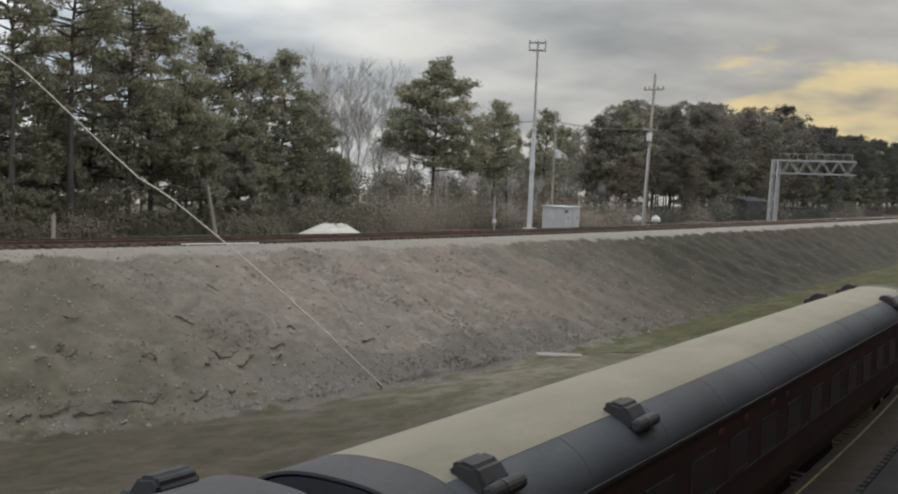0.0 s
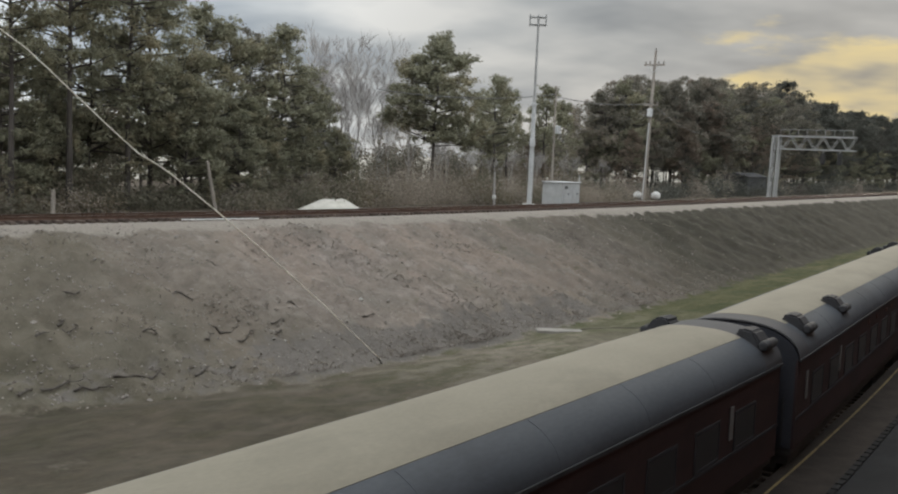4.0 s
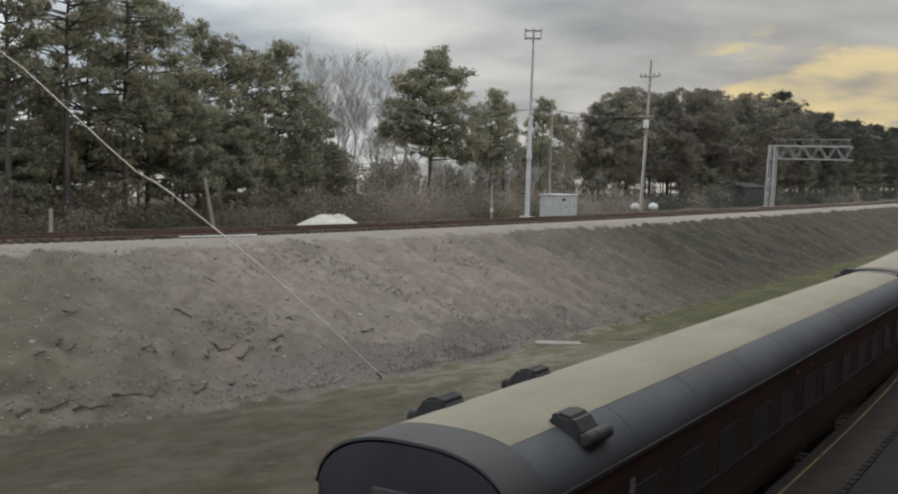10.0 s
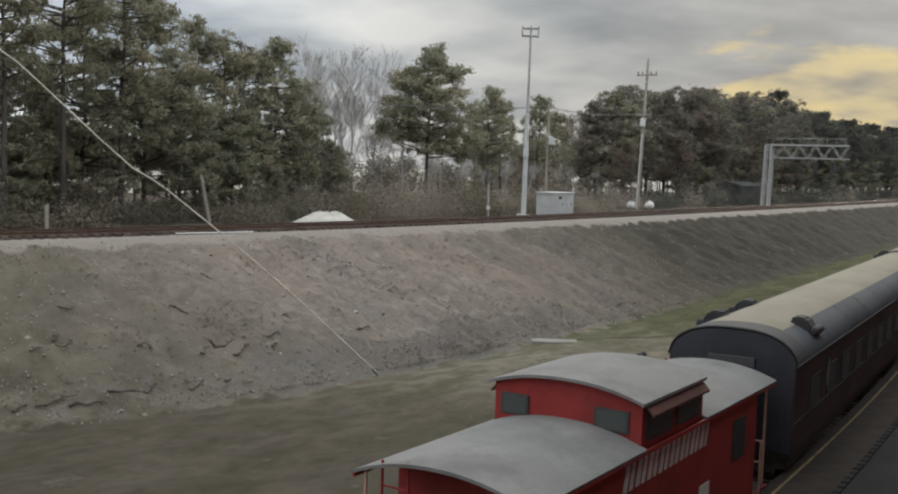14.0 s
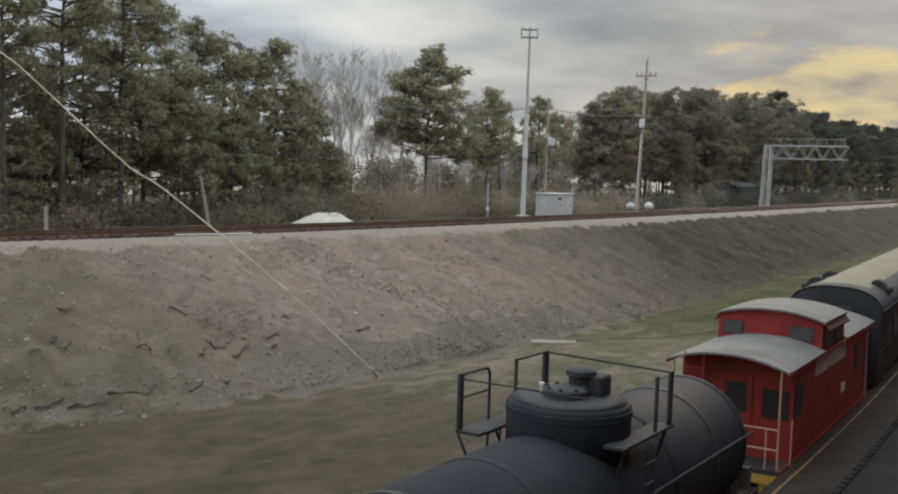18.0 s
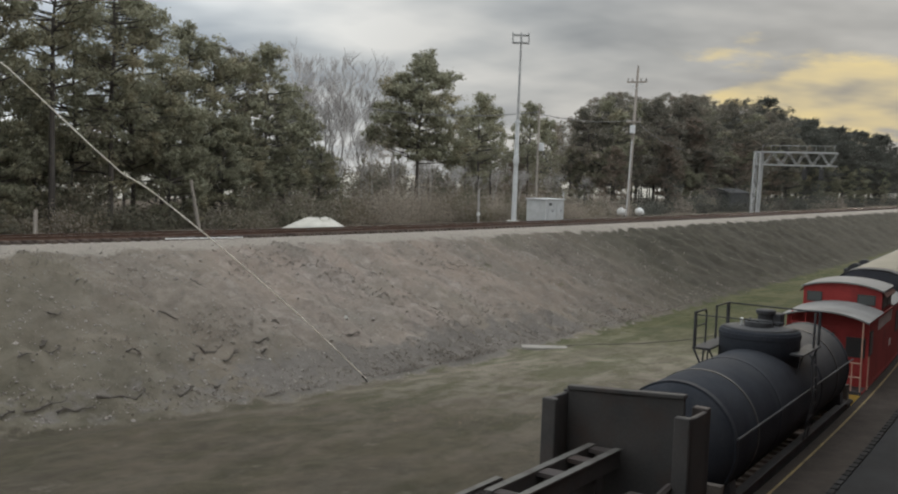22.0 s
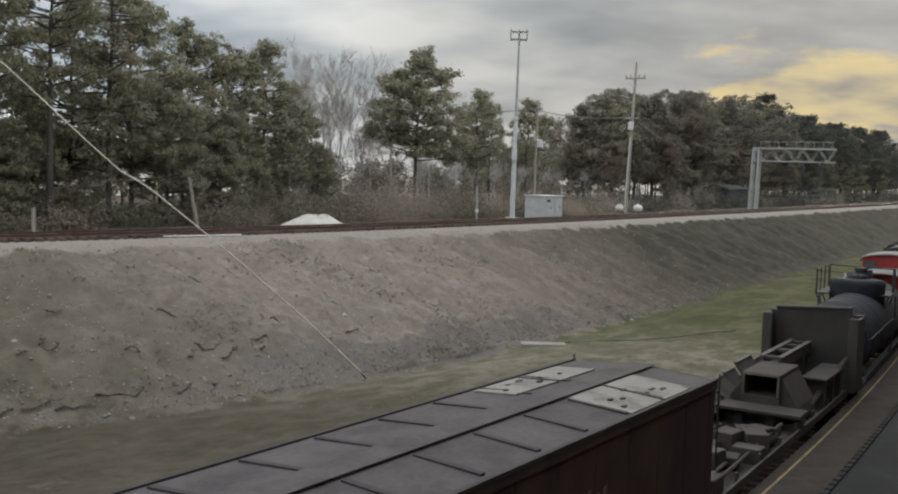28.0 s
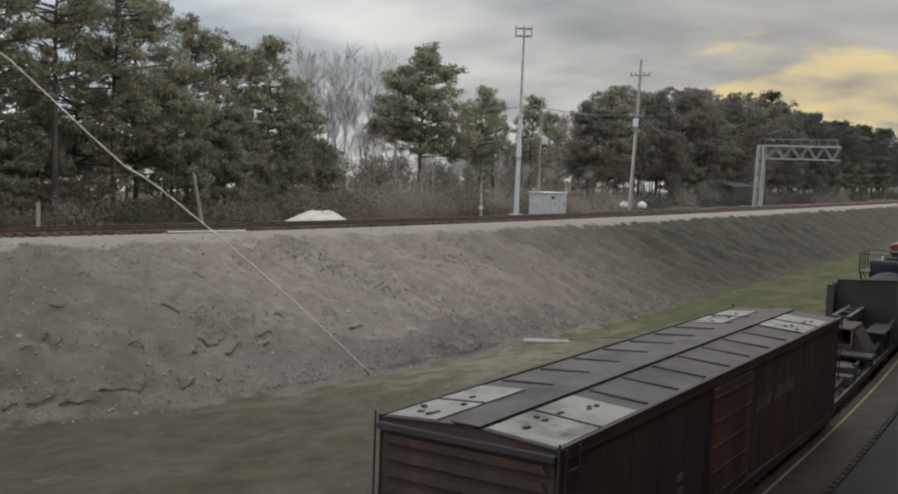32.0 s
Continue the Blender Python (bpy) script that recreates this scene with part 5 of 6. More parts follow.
def make_caboose():
    front, rear = -23.80, -34.36
    car, h = car_root("caboose", front, rear, "bright red caboose with a grey roof and raised cupola", "caboose")
    mid = (front + rear) / 2
    W, EAVE = 1.30, 3.26
    b0, b1 = -h + 0.95, h - 0.95
    wall = [(W, 1.05), (W, EAVE)] + [(y, z - 0.045) for y, z in arch(W, EAVE + 0.02, 0.22, 14, 2.2, 1.0)[1:-1]] + [(-W, EAVE), (-W, 1.05)]
    part("body", prism(bmesh.new(), wall, b0, b1), "caboose_red", car)
    c0, c1 = -30.72 - mid, -28.02 - mid
    roof = arch(W + 0.10, EAVE + 0.0, 0.27, 20, 2.2, 1.0)
    part("roof", shell(bmesh.new(), roof, -h, c0 + 0.02, 0.05), "caboose_roof", car, "pale grey curved roof")
    part("roof", shell(bmesh.new(), roof, c1 - 0.02, h, 0.05), "caboose_roof", car, "pale grey curved roof")
    ct = [(W, EAVE - 0.1), (W, 3.95)] + [(y, z - 0.045) for y, z in arch(W, 3.98, 0.20, 14, 2.2, 1.0)[1:-1]] + [(-W, 3.95), (-W, EAVE - 0.1)]
    cup = part("cupola", prism(bmesh.new(), ct, c0, c1), "caboose_red", car, "raised red cupola")
    part("cupola_roof", shell(bmesh.new(), arch(W + 0.07, 3.98, 0.22, 20, 2.2, 1.0), c0 - 0.12, c1 - 0.04, 0.05), "caboose_roof", cup, "pale grey curved roof")
    for x, s in ((c0, -1), (c1, 1)):
        for y in (-0.80, 0.92):
            w = 0.30 if y < 0 else 0.26
            part("end_window", boxes((*sorted((x, x + s * 0.025)), y - w, y + w, 3.44, 3.80), bevel=0.008), "dark_steel", cup, "dark framed window")
            part("end_pane", boxes((*sorted((x + s * 0.022, x + s * 0.03)), y - w + 0.05, y + w - 0.05, 3.48, 3.76)), "cupola_pane", cup)
    for s in (-1, 1):
        for x in (c0 + 0.72, c1 - 0.72):
            part("side_window", boxes((x - 0.55, x + 0.55, *sorted((s * W, s * (W + 0.02))), 3.33, 3.76), bevel=0.006), "dark_steel", cup, "dark framed window")
            part("side_pane", boxes((x - 0.5, x + 0.5, *sorted((s * (W + 0.016), s * (W + 0.026))), 3.38, 3.71)), "pane", cup)
        bm = bmesh.new()
        y0, y1 = s * (W + 0.02), s * (W + 0.15)
        prism(bm, [(y0, 3.86), (y1, 3.74), (y1, 3.78), (y0, 3.91)] if s > 0 else [(y0, 3.91), (y1, 3.78), (y1, 3.74), (y0, 3.86)], c0 + 0.1, c1 - 0.1)
        part("awning", bm, "awning", cup, "faded orange window awning")
        for x in (-3.9, 3.2):
            f = part("window", boxes((x - 0.38, x + 0.38, *sorted((s * W, s * (W + 0.02))), 2.05, 2.85), bevel=0.006), "dark_steel", car, "dark framed window")
            part("pane", boxes((x - 0.33, x + 0.33, *sorted((s * (W + 0.016), s * (W + 0.026))), 2.1, 2.8)), "pane", f)
        # the company name on the side, as plain slanted strokes
        for i in range(8):
            for k, wide in ((0.0, 0.14), (0.23, 0.12)):
                x = -31.35 - mid + i * 0.465 + k
                bm = boxes((x, x + wide, *sorted((s * W, s * (W + 0.012))), 2.70, 3.10))
                for v in bm.verts:
                    v.co.x += (v.co.z - 2.70) * 0.28
                part("name_stroke", bm, "faded_white", car, "faded white lettering stroke")
        part("number_stroke", boxes((1.1, 1.6, *sorted((s * W, s * (W + 0.012))), 1.75, 2.0)), "white_paint", car, "white painted marking stroke")
        part("side_sill", boxes((-h, h, *sorted((s * (W - 0.02), s * (W + 0.02))), 0.92, 1.06)), "caboose_red", car)
        part("fascia", boxes((-h, h, *sorted((s * (W + 0.06), s * (W + 0.1))), EAVE - 0.09, EAVE - 0.02)), "caboose_red", car)
    part("deck", boxes((-h, h, -W + 0.02, W - 0.02, 0.94, 1.05)), "dark_steel", car)
    part("underframe", boxes((-h + 0.4, h - 0.4, -0.8, 0.8, 0.62, 0.94)), "dark_steel", car)
    for s in (-1, 1):
        x = s * (h - 0.95)
        part("end_door", boxes((*sorted((x, x + s * 0.03)), -0.38, 0.38, 1.06, 2.95), bevel=0.008), "caboose_red", car)
        part("door_pane", boxes((*sorted((x + s * 0.028, x + s * 0.036)), -0.25, 0.25, 2.05, 2.75)), "pane", car)
        for y in (-0.9, 0.9):
            part("end_window", boxes((*sorted((x, x + s * 0.022)), y - 0.3, y + 0.3, 2.0, 2.65), bevel=0.006), "pane", car)
        e = s * (h - 0.07)
        for y in (-W + 0.08, W - 0.08):
            part("corner_post", bar((e, y, 1.0), (e, y, EAVE), r=0.025), "pale_trim", car, "pale corner post")
        for z in (1.5, 1.95):
            part("end_rail", bar((e, -W + 0.1, z), (e, -0.45, z), r=0.024), "pale_trim", car, "pale end railing")
            part("end_rail", bar((e, 0.45, z), (e, W - 0.1, z), r=0.024), "pale_trim", car, "pale end railing")
        for y in (-0.95, -0.45, 0.45, 0.95):
            part("baluster", bar((e, y, 1.0), (e, y, 1.95), r=0.02), "pale_trim", car)
        lad = part("roof_ladder", tube(tube(bmesh.new(), [(e - s * 0.05, 0.55, 1.0), (e - s * 0.05, 0.55, 3.5)], 0.022), [(e - s * 0.05, 0.98, 1.0), (e - s * 0.05, 0.98, 3.45)], 0.022), "caboose_red", car)
        for i in range(6):
            part("rung", bar((e - s * 0.05, 0.55, 1.3 + i * 0.36), (e - s * 0.05, 0.98, 1.3 + i * 0.36), r=0.016), "caboose_red", lad)
        part("end_sill", boxes((*sorted((s * h, s * (h - 0.14))), -W, W, 0.72, 0.95)), "yellow", car, "yellow end sill")
        for y in (-1, 1):
            for i in range(3):
                part("step", boxes((*sorted((s * (h - 0.12), s * (h - 0.68))), *sorted((y * (W - 0.42), y * (W - 0.02 - 0.03 * i))), 0.42 + i * 0.2, 0.45 + i * 0.2), bevel=0.005), "yellow", car, "yellow boarding step")
            part("step_side", boxes((*sorted((s * (h - 0.1), s * (h - 0.06))), *sorted((y * (W - 0.45), y * W)), 0.4, 1.0)), "yellow", car, "yellow step side")
            part("grab_iron", bar((s * (h - 0.72), y * (W + 0.05), 1.0), (s * (h - 0.72), y * (W + 0.05), 2.1), r=0.02), "pale_trim", car)
    j = part("smoke_jack", lathe(bmesh.new(), [(0.055, 3.42), (0.055, 3.66)], 10, at=(-25.95 - mid, 0.72, 0)), "soot", car, "short stove pipe with white cap")
    part("jack_cap", lathe(bmesh.new(), [(0.06, 3.58), (0.08, 3.62), (0.08, 3.78), (0.04, 3.80)], 10, at=(-25.95 - mid, 0.72, 0)), "white_paint", j, "white cowl")
    for a in (-0.09, 0.09):
        part("cowl_mouth", lathe(bmesh.new(), [(0.035, a - 0.05), (0.058, a - 0.04), (0.058, a + 0.04), (0.035, a + 0.05)], 10, axis="x", at=(-25.95 - mid, 0.72, 3.81)), "soot", j, "sooty cowl mouth")
    trucks(car, (-h + 2.4, h - 2.4), 1.6)
    couplers(car, h)


make_caboose()


def make_tank_car():
    front, rear = -36.0, -49.3
    car, h = car_root("tank_car", front, rear, "black riveted tank car with a dome and railed platform", "tank car")
    mid = (front + rear) / 2
    R, CZ = 1.27, 2.14
    L = h - 0.75
    prof = [(0.02, -L - 0.32), (0.5, -L - 0.28), (0.9, -L - 0.17), (1.15, -L - 0.02), (R, -L + 0.16), (R, L - 0.16), (1.15, L + 0.02), (0.9, L + 0.17), (0.5, L + 0.28), (0.02, L + 0.32)]
    tank = part("tank", lathe(bmesh.new(), prof, 40, axis="x", at=(0, 0, CZ)), "tank_black", car, "black cylindrical tank shell", smooth=True)
    for x in (-L + 0.2, -L * 0.36, L * 0.36, L - 0.2):
        part("rivet_band", lathe(bmesh.new(), [(R + 0.004, x - 0.09), (R + 0.014, x - 0.08), (R + 0.014, x + 0.08), (R + 0.004, x + 0.09)], 40, axis="x", at=(0, 0, CZ)), "tank_black", tank)
    for x in (-L * 0.7, L * 0.7):
        part("strap", lathe(bmesh.new(), [(R + 0.004, x - 0.045), (R + 0.02, x - 0.04), (R + 0.02, x + 0.04), (R + 0.004, x + 0.045)], 40, axis="x", at=(0, 0, CZ)), "dark_steel", tank)
    dx = -42.18 - mid
    dome = part("dome", lathe(bmesh.new(), [(1.0, 2.9), (1.0, 3.76), (0.985, 3.81), (0.95, 3.83), (0.93, 3.835)], 40, at=(dx, 0, 0)), "tank_black", car, "black riveted dome", smooth=True)
    part("dome_top", lathe(bmesh.new(), [(0.94, 3.836), (0.7, 3.865), (0.4, 3.885), (0.02, 3.89)], 40, at=(dx, 0, 0)), "dusty_black", dome, "dusty grey dome top", smooth=True)
    part("dome_band", lathe(bmesh.new(), [(1.003, 3.62), (1.018, 3.63), (1.018, 3.74), (1.003, 3.75)], 40, at=(dx, 0, 0)), "tank_black", dome)
    part("hatch", lathe(bmesh.new(), [(0.36, 3.87), (0.36, 4.0), (0.31, 4.03), (0.02, 4.05)], 20, at=(dx - 0.08, 0.02, 0)), "dusty_black", dome, "bolted hatch cover")
    for k in range(8):
        a = k * math.pi / 4 + 0.2
        part("hatch_bolt", lathe(bmesh.new(), [(0.03, 4.0), (0.03, 4.06)], 6, at=(dx - 0.08 + 0.31 * math.cos(a), 0.02 + 0.31 * math.sin(a), 0)), "soot", dome)
    part("valve_drum", lathe(bmesh.new(), [(0.20, 3.86), (0.20, 4.16), (0.25, 4.18), (0.25, 4.26), (0.18, 4.29), (0.02, 4.30)], 20, at=(dx + 0.30, -0.05, 0)), "soot", dome, "black valve drum")
    part("valve_box", boxes((dx + 0.22, dx + 0.62, -0.45, -0.12, 3.86, 4.20), bevel=0.03), "soot", dome)
    part("valve", lathe(bmesh.new(), [(0.03, 3.86), (0.03, 4.0), (0.045, 4.01), (0.045, 4.05), (0.02, 4.06)], 10, at=(dx - 0.1, 0.45, 0)), "white_paint", dome, "pale valve stem")
    # the walkway and its railing run round the dome
    for y0, y1, x0, x1 in ((0.9, 1.34, -1.26, 1.62), (-1.24, -0.9, -0.6, 1.40)):
        part("platform", boxes((dx + x0, dx + x1, y0, y1, 3.30, 3.35), bevel=0.005), "soot", car, "narrow walkway beside the dome")
    rail = part("railing", bar((dx + 1.62, 1.30, 4.22), (dx + 1.34, -1.18, 4.22), r=0.022), "soot", car, "thin black pipe railing")
    part("cross_rail", bar((dx - 1.20, 1.30, 4.16), (dx - 1.20, -0.9, 4.16), r=0.016), "soot", rail)
    part("end_hoop", bar((dx - 1.20, 1.30, 4.22), (dx - 0.4, 1.30, 4.22), (dx - 0.32, 1.30, 4.12), (dx - 0.32, 1.30, 3.35), r=0.026), "soot", rail)
    part("side_rail", bar((dx - 1.20, 1.30, 3.85), (dx - 0.32, 1.30, 3.85), r=0.018), "soot", rail)
    part("side_rail", bar((dx + 0.55, 1.30, 4.22), (dx + 1.62, 1.30, 4.22), r=0.022), "soot", rail)
    for x, y, w in ((-1.20, 1.30, 0.055), (0.55, 1.30, 0.02), (1.62, 1.30, 0.085), (1.34, -1.18, 0.055), (0.75, -1.18, 0.025)):
        part("rail_post", boxes((dx + x - w, dx + x + w, y - 0.025, y + 0.025, 3.35, 4.24)), "soot", rail)
    for s in (-1, 1):
        for x in ((-1.25, -0.2, 1.2) if s > 0 else (-0.4, 1.2)):
            part("strut", bar((dx + x, s * (1.30 if s > 0 else 1.18), 3.3), (dx + x, s * 1.04, 2.8), r=0.026), "soot", car)
    for s in (-1, 1):
        ys = s * 1.34
        part("hand_rail", bar((-h + 0.7, ys, 2.45), (h - 0.7, ys, 2.45), r=0.024), "soot", car)
        for i in range(6):
            x = -h + 0.9 + i * (2 * h - 1.8) / 5
            part("rail_bracket", bar((x, s * 1.22, 2.4), (x, ys, 2.45), r=0.02), "soot", car)
        part("running_board", boxes((-h + 0.15, h - 0.15, *sorted((s * 1.06, s * 1.26)), 1.12, 1.17), bevel=0.005), "spreader_grey", car, "worn running board")
        part("side_sill", boxes((-h, h, *sorted((s * 1.12, s * 1.22)), 0.86, 1.1)), "soot", car)
        part("ladder", tube(tube(bmesh.new(), [(dx - 0.2, s * 1.25, 1.15), (dx - 0.2, s * 1.42, 2.2), (dx - 0.2, s * 1.36, 3.3)], 0.022), [(dx + 0.2, s * 1.25, 1.15), (dx + 0.2, s * 1.42, 2.2), (dx + 0.2, s * 1.36, 3.3)], 0.022), "soot", car)
        for i in range(6):
            part("rung", bar((dx - 0.2, s * (1.30 + 0.12 * min(i, 2) / 2), 1.45 + i * 0.32), (dx + 0.2, s * (1.30 + 0.12 * min(i, 2) / 2), 1.45 + i * 0.32), r=0.016), "soot", car)
    for s in (-1, 1):
        part("cradle", prism(bmesh.new(), [(-1.2, 0.95), (1.2, 0.95), (1.15, 1.5), (0.7, 1.2), (-0.7, 1.2), (-1.15, 1.5)], *sorted((s * (L - 0.2), s * (L - 0.6)))), "soot", car)
        part("head_block", boxes((*sorted((s * (L + 0.36), s * (L + 0.56))), -1.2, 1.2, 1.0, 1.6)), "dark_wood", car, "timber head block")
        part("end_deck", boxes((*sorted((s * (L - 0.1), s * h)), -1.30, 1.30, 1.05, 1.12)), "spreader_grey", car)
    part("centre_sill", boxes((-h, h, -0.4, 0.4, 0.65, 0.98)), "soot", car)
    trucks(car, (-h + 2.0, h - 2.0), 1.7)
    couplers(car, h, rear=0.22, front=1.05)


make_tank_car()


def make_spreader():
    front, rear = -49.75, -65.25
    car, h = car_root("spreader_car", front, rear, "grey steel ballast spreader car with a tall front blade", "work car")
    mid = (front + rear) / 2

    def X(u):
        return u - mid

    part("deck", boxes((-h, h, -1.14, 1.3, 1.02, 1.16), bevel=0.01), "rusty_deck", car, "rusty steel deck")
    part("centre_sill", boxes((-h, h, -0.45, 0.45, 0.62, 1.02)), "soot", car)
    for y in (-1.20, 1.30):
        part("side_sill", boxes((-h, h, y, y + 0.06, 1.10, 1.30)), "spreader_grey", car)
    # front blade: a slightly hollow plate with stiffeners and folded wings
    prof = [(0.0, 1.05), (0.06, 1.6), (-0.02, 2.5), (-0.16, 3.56), (-0.24, 3.54), (-0.12, 2.5), (-0.04, 1.6), (-0.10, 1.05)]
    bm = bmesh.new()
    a = [bm.verts.new((X(-50.95) + p, -1.12, z + 0.14 * (z > 3))) for p, z in prof]
    b = [bm.verts.new((X(-50.95) + p, 1.12, z)) for p, z in prof]
    n = len(prof)
    for i in range(n):
        bm.faces.new((a[i], a[(i + 1) % n], b[(i + 1) % n], b[i]))
    bm.faces.new(a)
    bm.faces.new(b[::-1])
    bmesh.ops.recalc_face_normals(bm, faces=bm.faces)
    blade = part("front_blade", bm, "spreader_grey", car, "tall dark steel blade")
    lip = boxes((X(-51.23), X(-51.05), -1.14, 1.14, 3.52, 3.60), bevel=0.015)
    for v in lip.verts:
        v.co.z += 0.07 - v.co.y / 1.14 * 0.07
    part("top_lip", lip, "spreader_grey", blade)
    for s, top in ((-1, 3.42), (1, 3.38)):
        y0, y1 = sorted((s * 1.14, s * 1.42))
        w = part("wing_blade", boxes((X(-51.6), X(-50.7), *sorted((s * 1.32, s * 1.42)), 1.2, top), bevel=0.02), "spreader_grey", car, "folded side wing")
        part("wing_rib", boxes((X(-51.66), X(-51.50), y0, y1 + 0.01, 1.2, top + 0.02), bevel=0.02), "spreader_grey", w)
        part("wing_rib", boxes((X(-50.80), X(-50.60), y0, y1 + 0.01, 1.2, top + 0.05), bevel=0.02), "spreader_grey", w)
        part("wing_arm", bar((X(-51.6), s * 1.1, 2.2), (X(-55.4), s * 0.9, 1.45), r=0.07), "rusty_deck", w)
    # a long wing folded along the far side: plates leaning inwards over the deck
    rnd = random.Random(21)
    side = part("side_wing", boxes((X(-62.2), X(-51.8), 1.30, 1.38, 1.16, 1.80), bevel=0.02), "rusty_deck", car, "long rusty wing folded along the side")
    u = -62.2
    while u < -52.0:
        w = rnd.uniform(0.9, 1.7)
        zt, lean = 2.22 + rnd.uniform(-0.16, 0.10), rnd.uniform(0.40, 0.60)
        prof = [(1.30 - lean, 1.50), (1.34, zt), (1.39, zt - 0.02), (1.36 - lean, 1.44)]
        part("wing_plate", prism(bmesh.new(), prof, X(u), X(min(u + w - 0.06, -51.8))), "rusty_deck", side)
        part("worn_edge", boxes((X(u) + 0.05, X(min(u + w - 0.12, -51.85)), 1.30, 1.43, zt - 0.005, zt + 0.022), bevel=0.006), "worn_steel", side, "rubbed pale top edge")
        part("wing_rib", boxes((X(u) - 0.05, X(u) + 0.05, 0.92, 1.30, 1.16, 1.78), bevel=0.01), "spreader_grey", side)
        u += w
    # central box beam with open pockets on its top
    z0, z1 = 2.24, 2.56
    yc = 0.32
    beam = part("beam", boxes((X(-54.9), X(-51.2), yc - 0.30, yc - 0.20, z0, z1), (X(-54.9), X(-51.2), yc + 0.20, yc + 0.30, z0, z1), (X(-54.9), X(-51.2), yc - 0.20, yc + 0.20, z0, z0 + 0.08), bevel=0.01), "spreader_grey", car, "pale-edged box beam")
    for u, w in ((-54.88, 0.25), (-53.45, 0.35), (-52.35, 0.30), (-51.5, 0.28)):
        part("cross_plate", boxes((X(u), X(u) + w, yc - 0.20, yc + 0.20, z1 - 0.07, z1 + 0.004)), "rusty_deck", beam)
    for s in (-1, 1):
        part("top_flange", boxes((X(-54.9), X(-51.2), *sorted((yc + s * 0.19, yc + s * 0.33)), z1, z1 + 0.03)), "worn_steel", beam, "rubbed bare flange")
    for u in (-54.4, -52.0):
        part("beam_leg", boxes((X(u) - 0.14, X(u) + 0.14, yc - 0.28, yc + 0.28, 1.16, z0), bevel=0.01), "spreader_grey", beam)
    # housing with a dark open end that slopes up to the beam
    ha, hb = X(-57.0), X(-55.0)
    hz = part("housing", boxes((ha, hb, -0.46, -0.38, 1.84, 2.38), (ha, hb, 0.46, 0.54, 1.84, 2.38), (ha, hb, -0.46, 0.54, 1.16, 1.84), (ha, hb, -0.46, 0.54, 2.38, 2.44), (hb - 0.1, hb, -0.38, 0.46, 1.84, 2.38), bevel=0.012),
              "rusty_deck", car, "open-ended steel housing")
    part("rim", boxes((ha - 0.04, ha, -0.44, -0.38, 1.84, 2.42), (ha - 0.04, ha, 0.46, 0.52, 1.84, 2.42), (ha - 0.04, ha, -0.38, 0.46, 2.37, 2.42), bevel=0.008), "worn_steel", hz, "pale rubbed rim")
    part("side_slope", prism(bmesh.new(), [(-0.47, 2.34), (-0.47, 1.3), (-0.98, 1.3), (-0.90, 1.62)], ha + 0.1, hb), "rusty_deck", hz)
    part("side_slope", prism(bmesh.new(), [(0.55, 1.3), (0.55, 2.2), (0.92, 1.7), (0.98, 1.3)], ha + 0.3, hb + 0.6), "rusty_deck", hz)
    part("side_shelf", boxes((X(-54.6), X(-51.8), -1.15, -0.45, 1.98, 2.05), bevel=0.01), "rusty_deck", car)
    for u in (-54.3, -53.2, -52.1):
        part("shelf_leg", boxes((X(u) - 0.10, X(u) + 0.10, -1.08, -0.52, 1.16, 1.98)), "spreader_grey", car)
    part("cross_table", boxes((X(-58.0), X(-57.1), -1.22, 1.26, 1.58, 1.66), bevel=0.01), "rusty_deck", car, "rusty cross plate")
    for y in (-1.1, -0.4, 0.4, 1.1):
        part("table_leg", boxes((X(-57.7), X(-57.4), y - 0.10, y + 0.10, 1.16, 1.58)), "spreader_grey", car)
    for y in (-0.8, 0.75):
        part("air_tank", lathe(bmesh.new(), [(0.05, -0.62), (0.15, -0.58), (0.17, -0.5), (0.17, 0.5), (0.15, 0.58), (0.05, 0.62)], 16, axis="x", at=(X(-59.6), y, 1.33)), "spreader_grey", car, "round air tank", smooth=True)
    for i in range(16):
        u, y, w = -58.7 - i * 0.40, rnd.uniform(-0.85, 0.75), rnd.uniform(0.22, 0.5)
        bm = boxes((-w, w, -rnd.uniform(0.16, 0.36), rnd.uniform(0.16, 0.36), 0, rnd.uniform(0.16, 0.55)), bevel=0.02)
        bmesh.ops.transform(bm, matrix=pose(X(u), y, 1.155, 0, 0, rnd.uniform(-35, 35)), verts=bm.verts)
        part("scrap_block", bm, "rusty_deck" if i % 3 else "spreader_grey", car, "rusty machine part on the deck")
    for i in range(7):
        y = -0.9 + 0.30 * i
        part("long_bar", bar((X(-65.0 + rnd.uniform(0, 1)), y + rnd.uniform(-0.15, 0.15), 1.28), (X(-58.8 + rnd.uniform(-1.2, 0.4)), y, 1.24 + rnd.uniform(0, 0.5)), r=0.045), "worn_steel" if i % 3 == 1 else "rusty_deck", car, "rusty bar lying on the deck")
    for i in range(7):
        u = -65.0 + i * 1.8
        part("stake", boxes((X(u) - 0.05, X(u) + 0.05, -1.14, -1.08, 1.155, 1.45)), "spreader_grey", car)
    trucks(car, (-h + 2.4, h - 2.4), 1.7)
    couplers(car, h, front=0.22)


make_spreader()


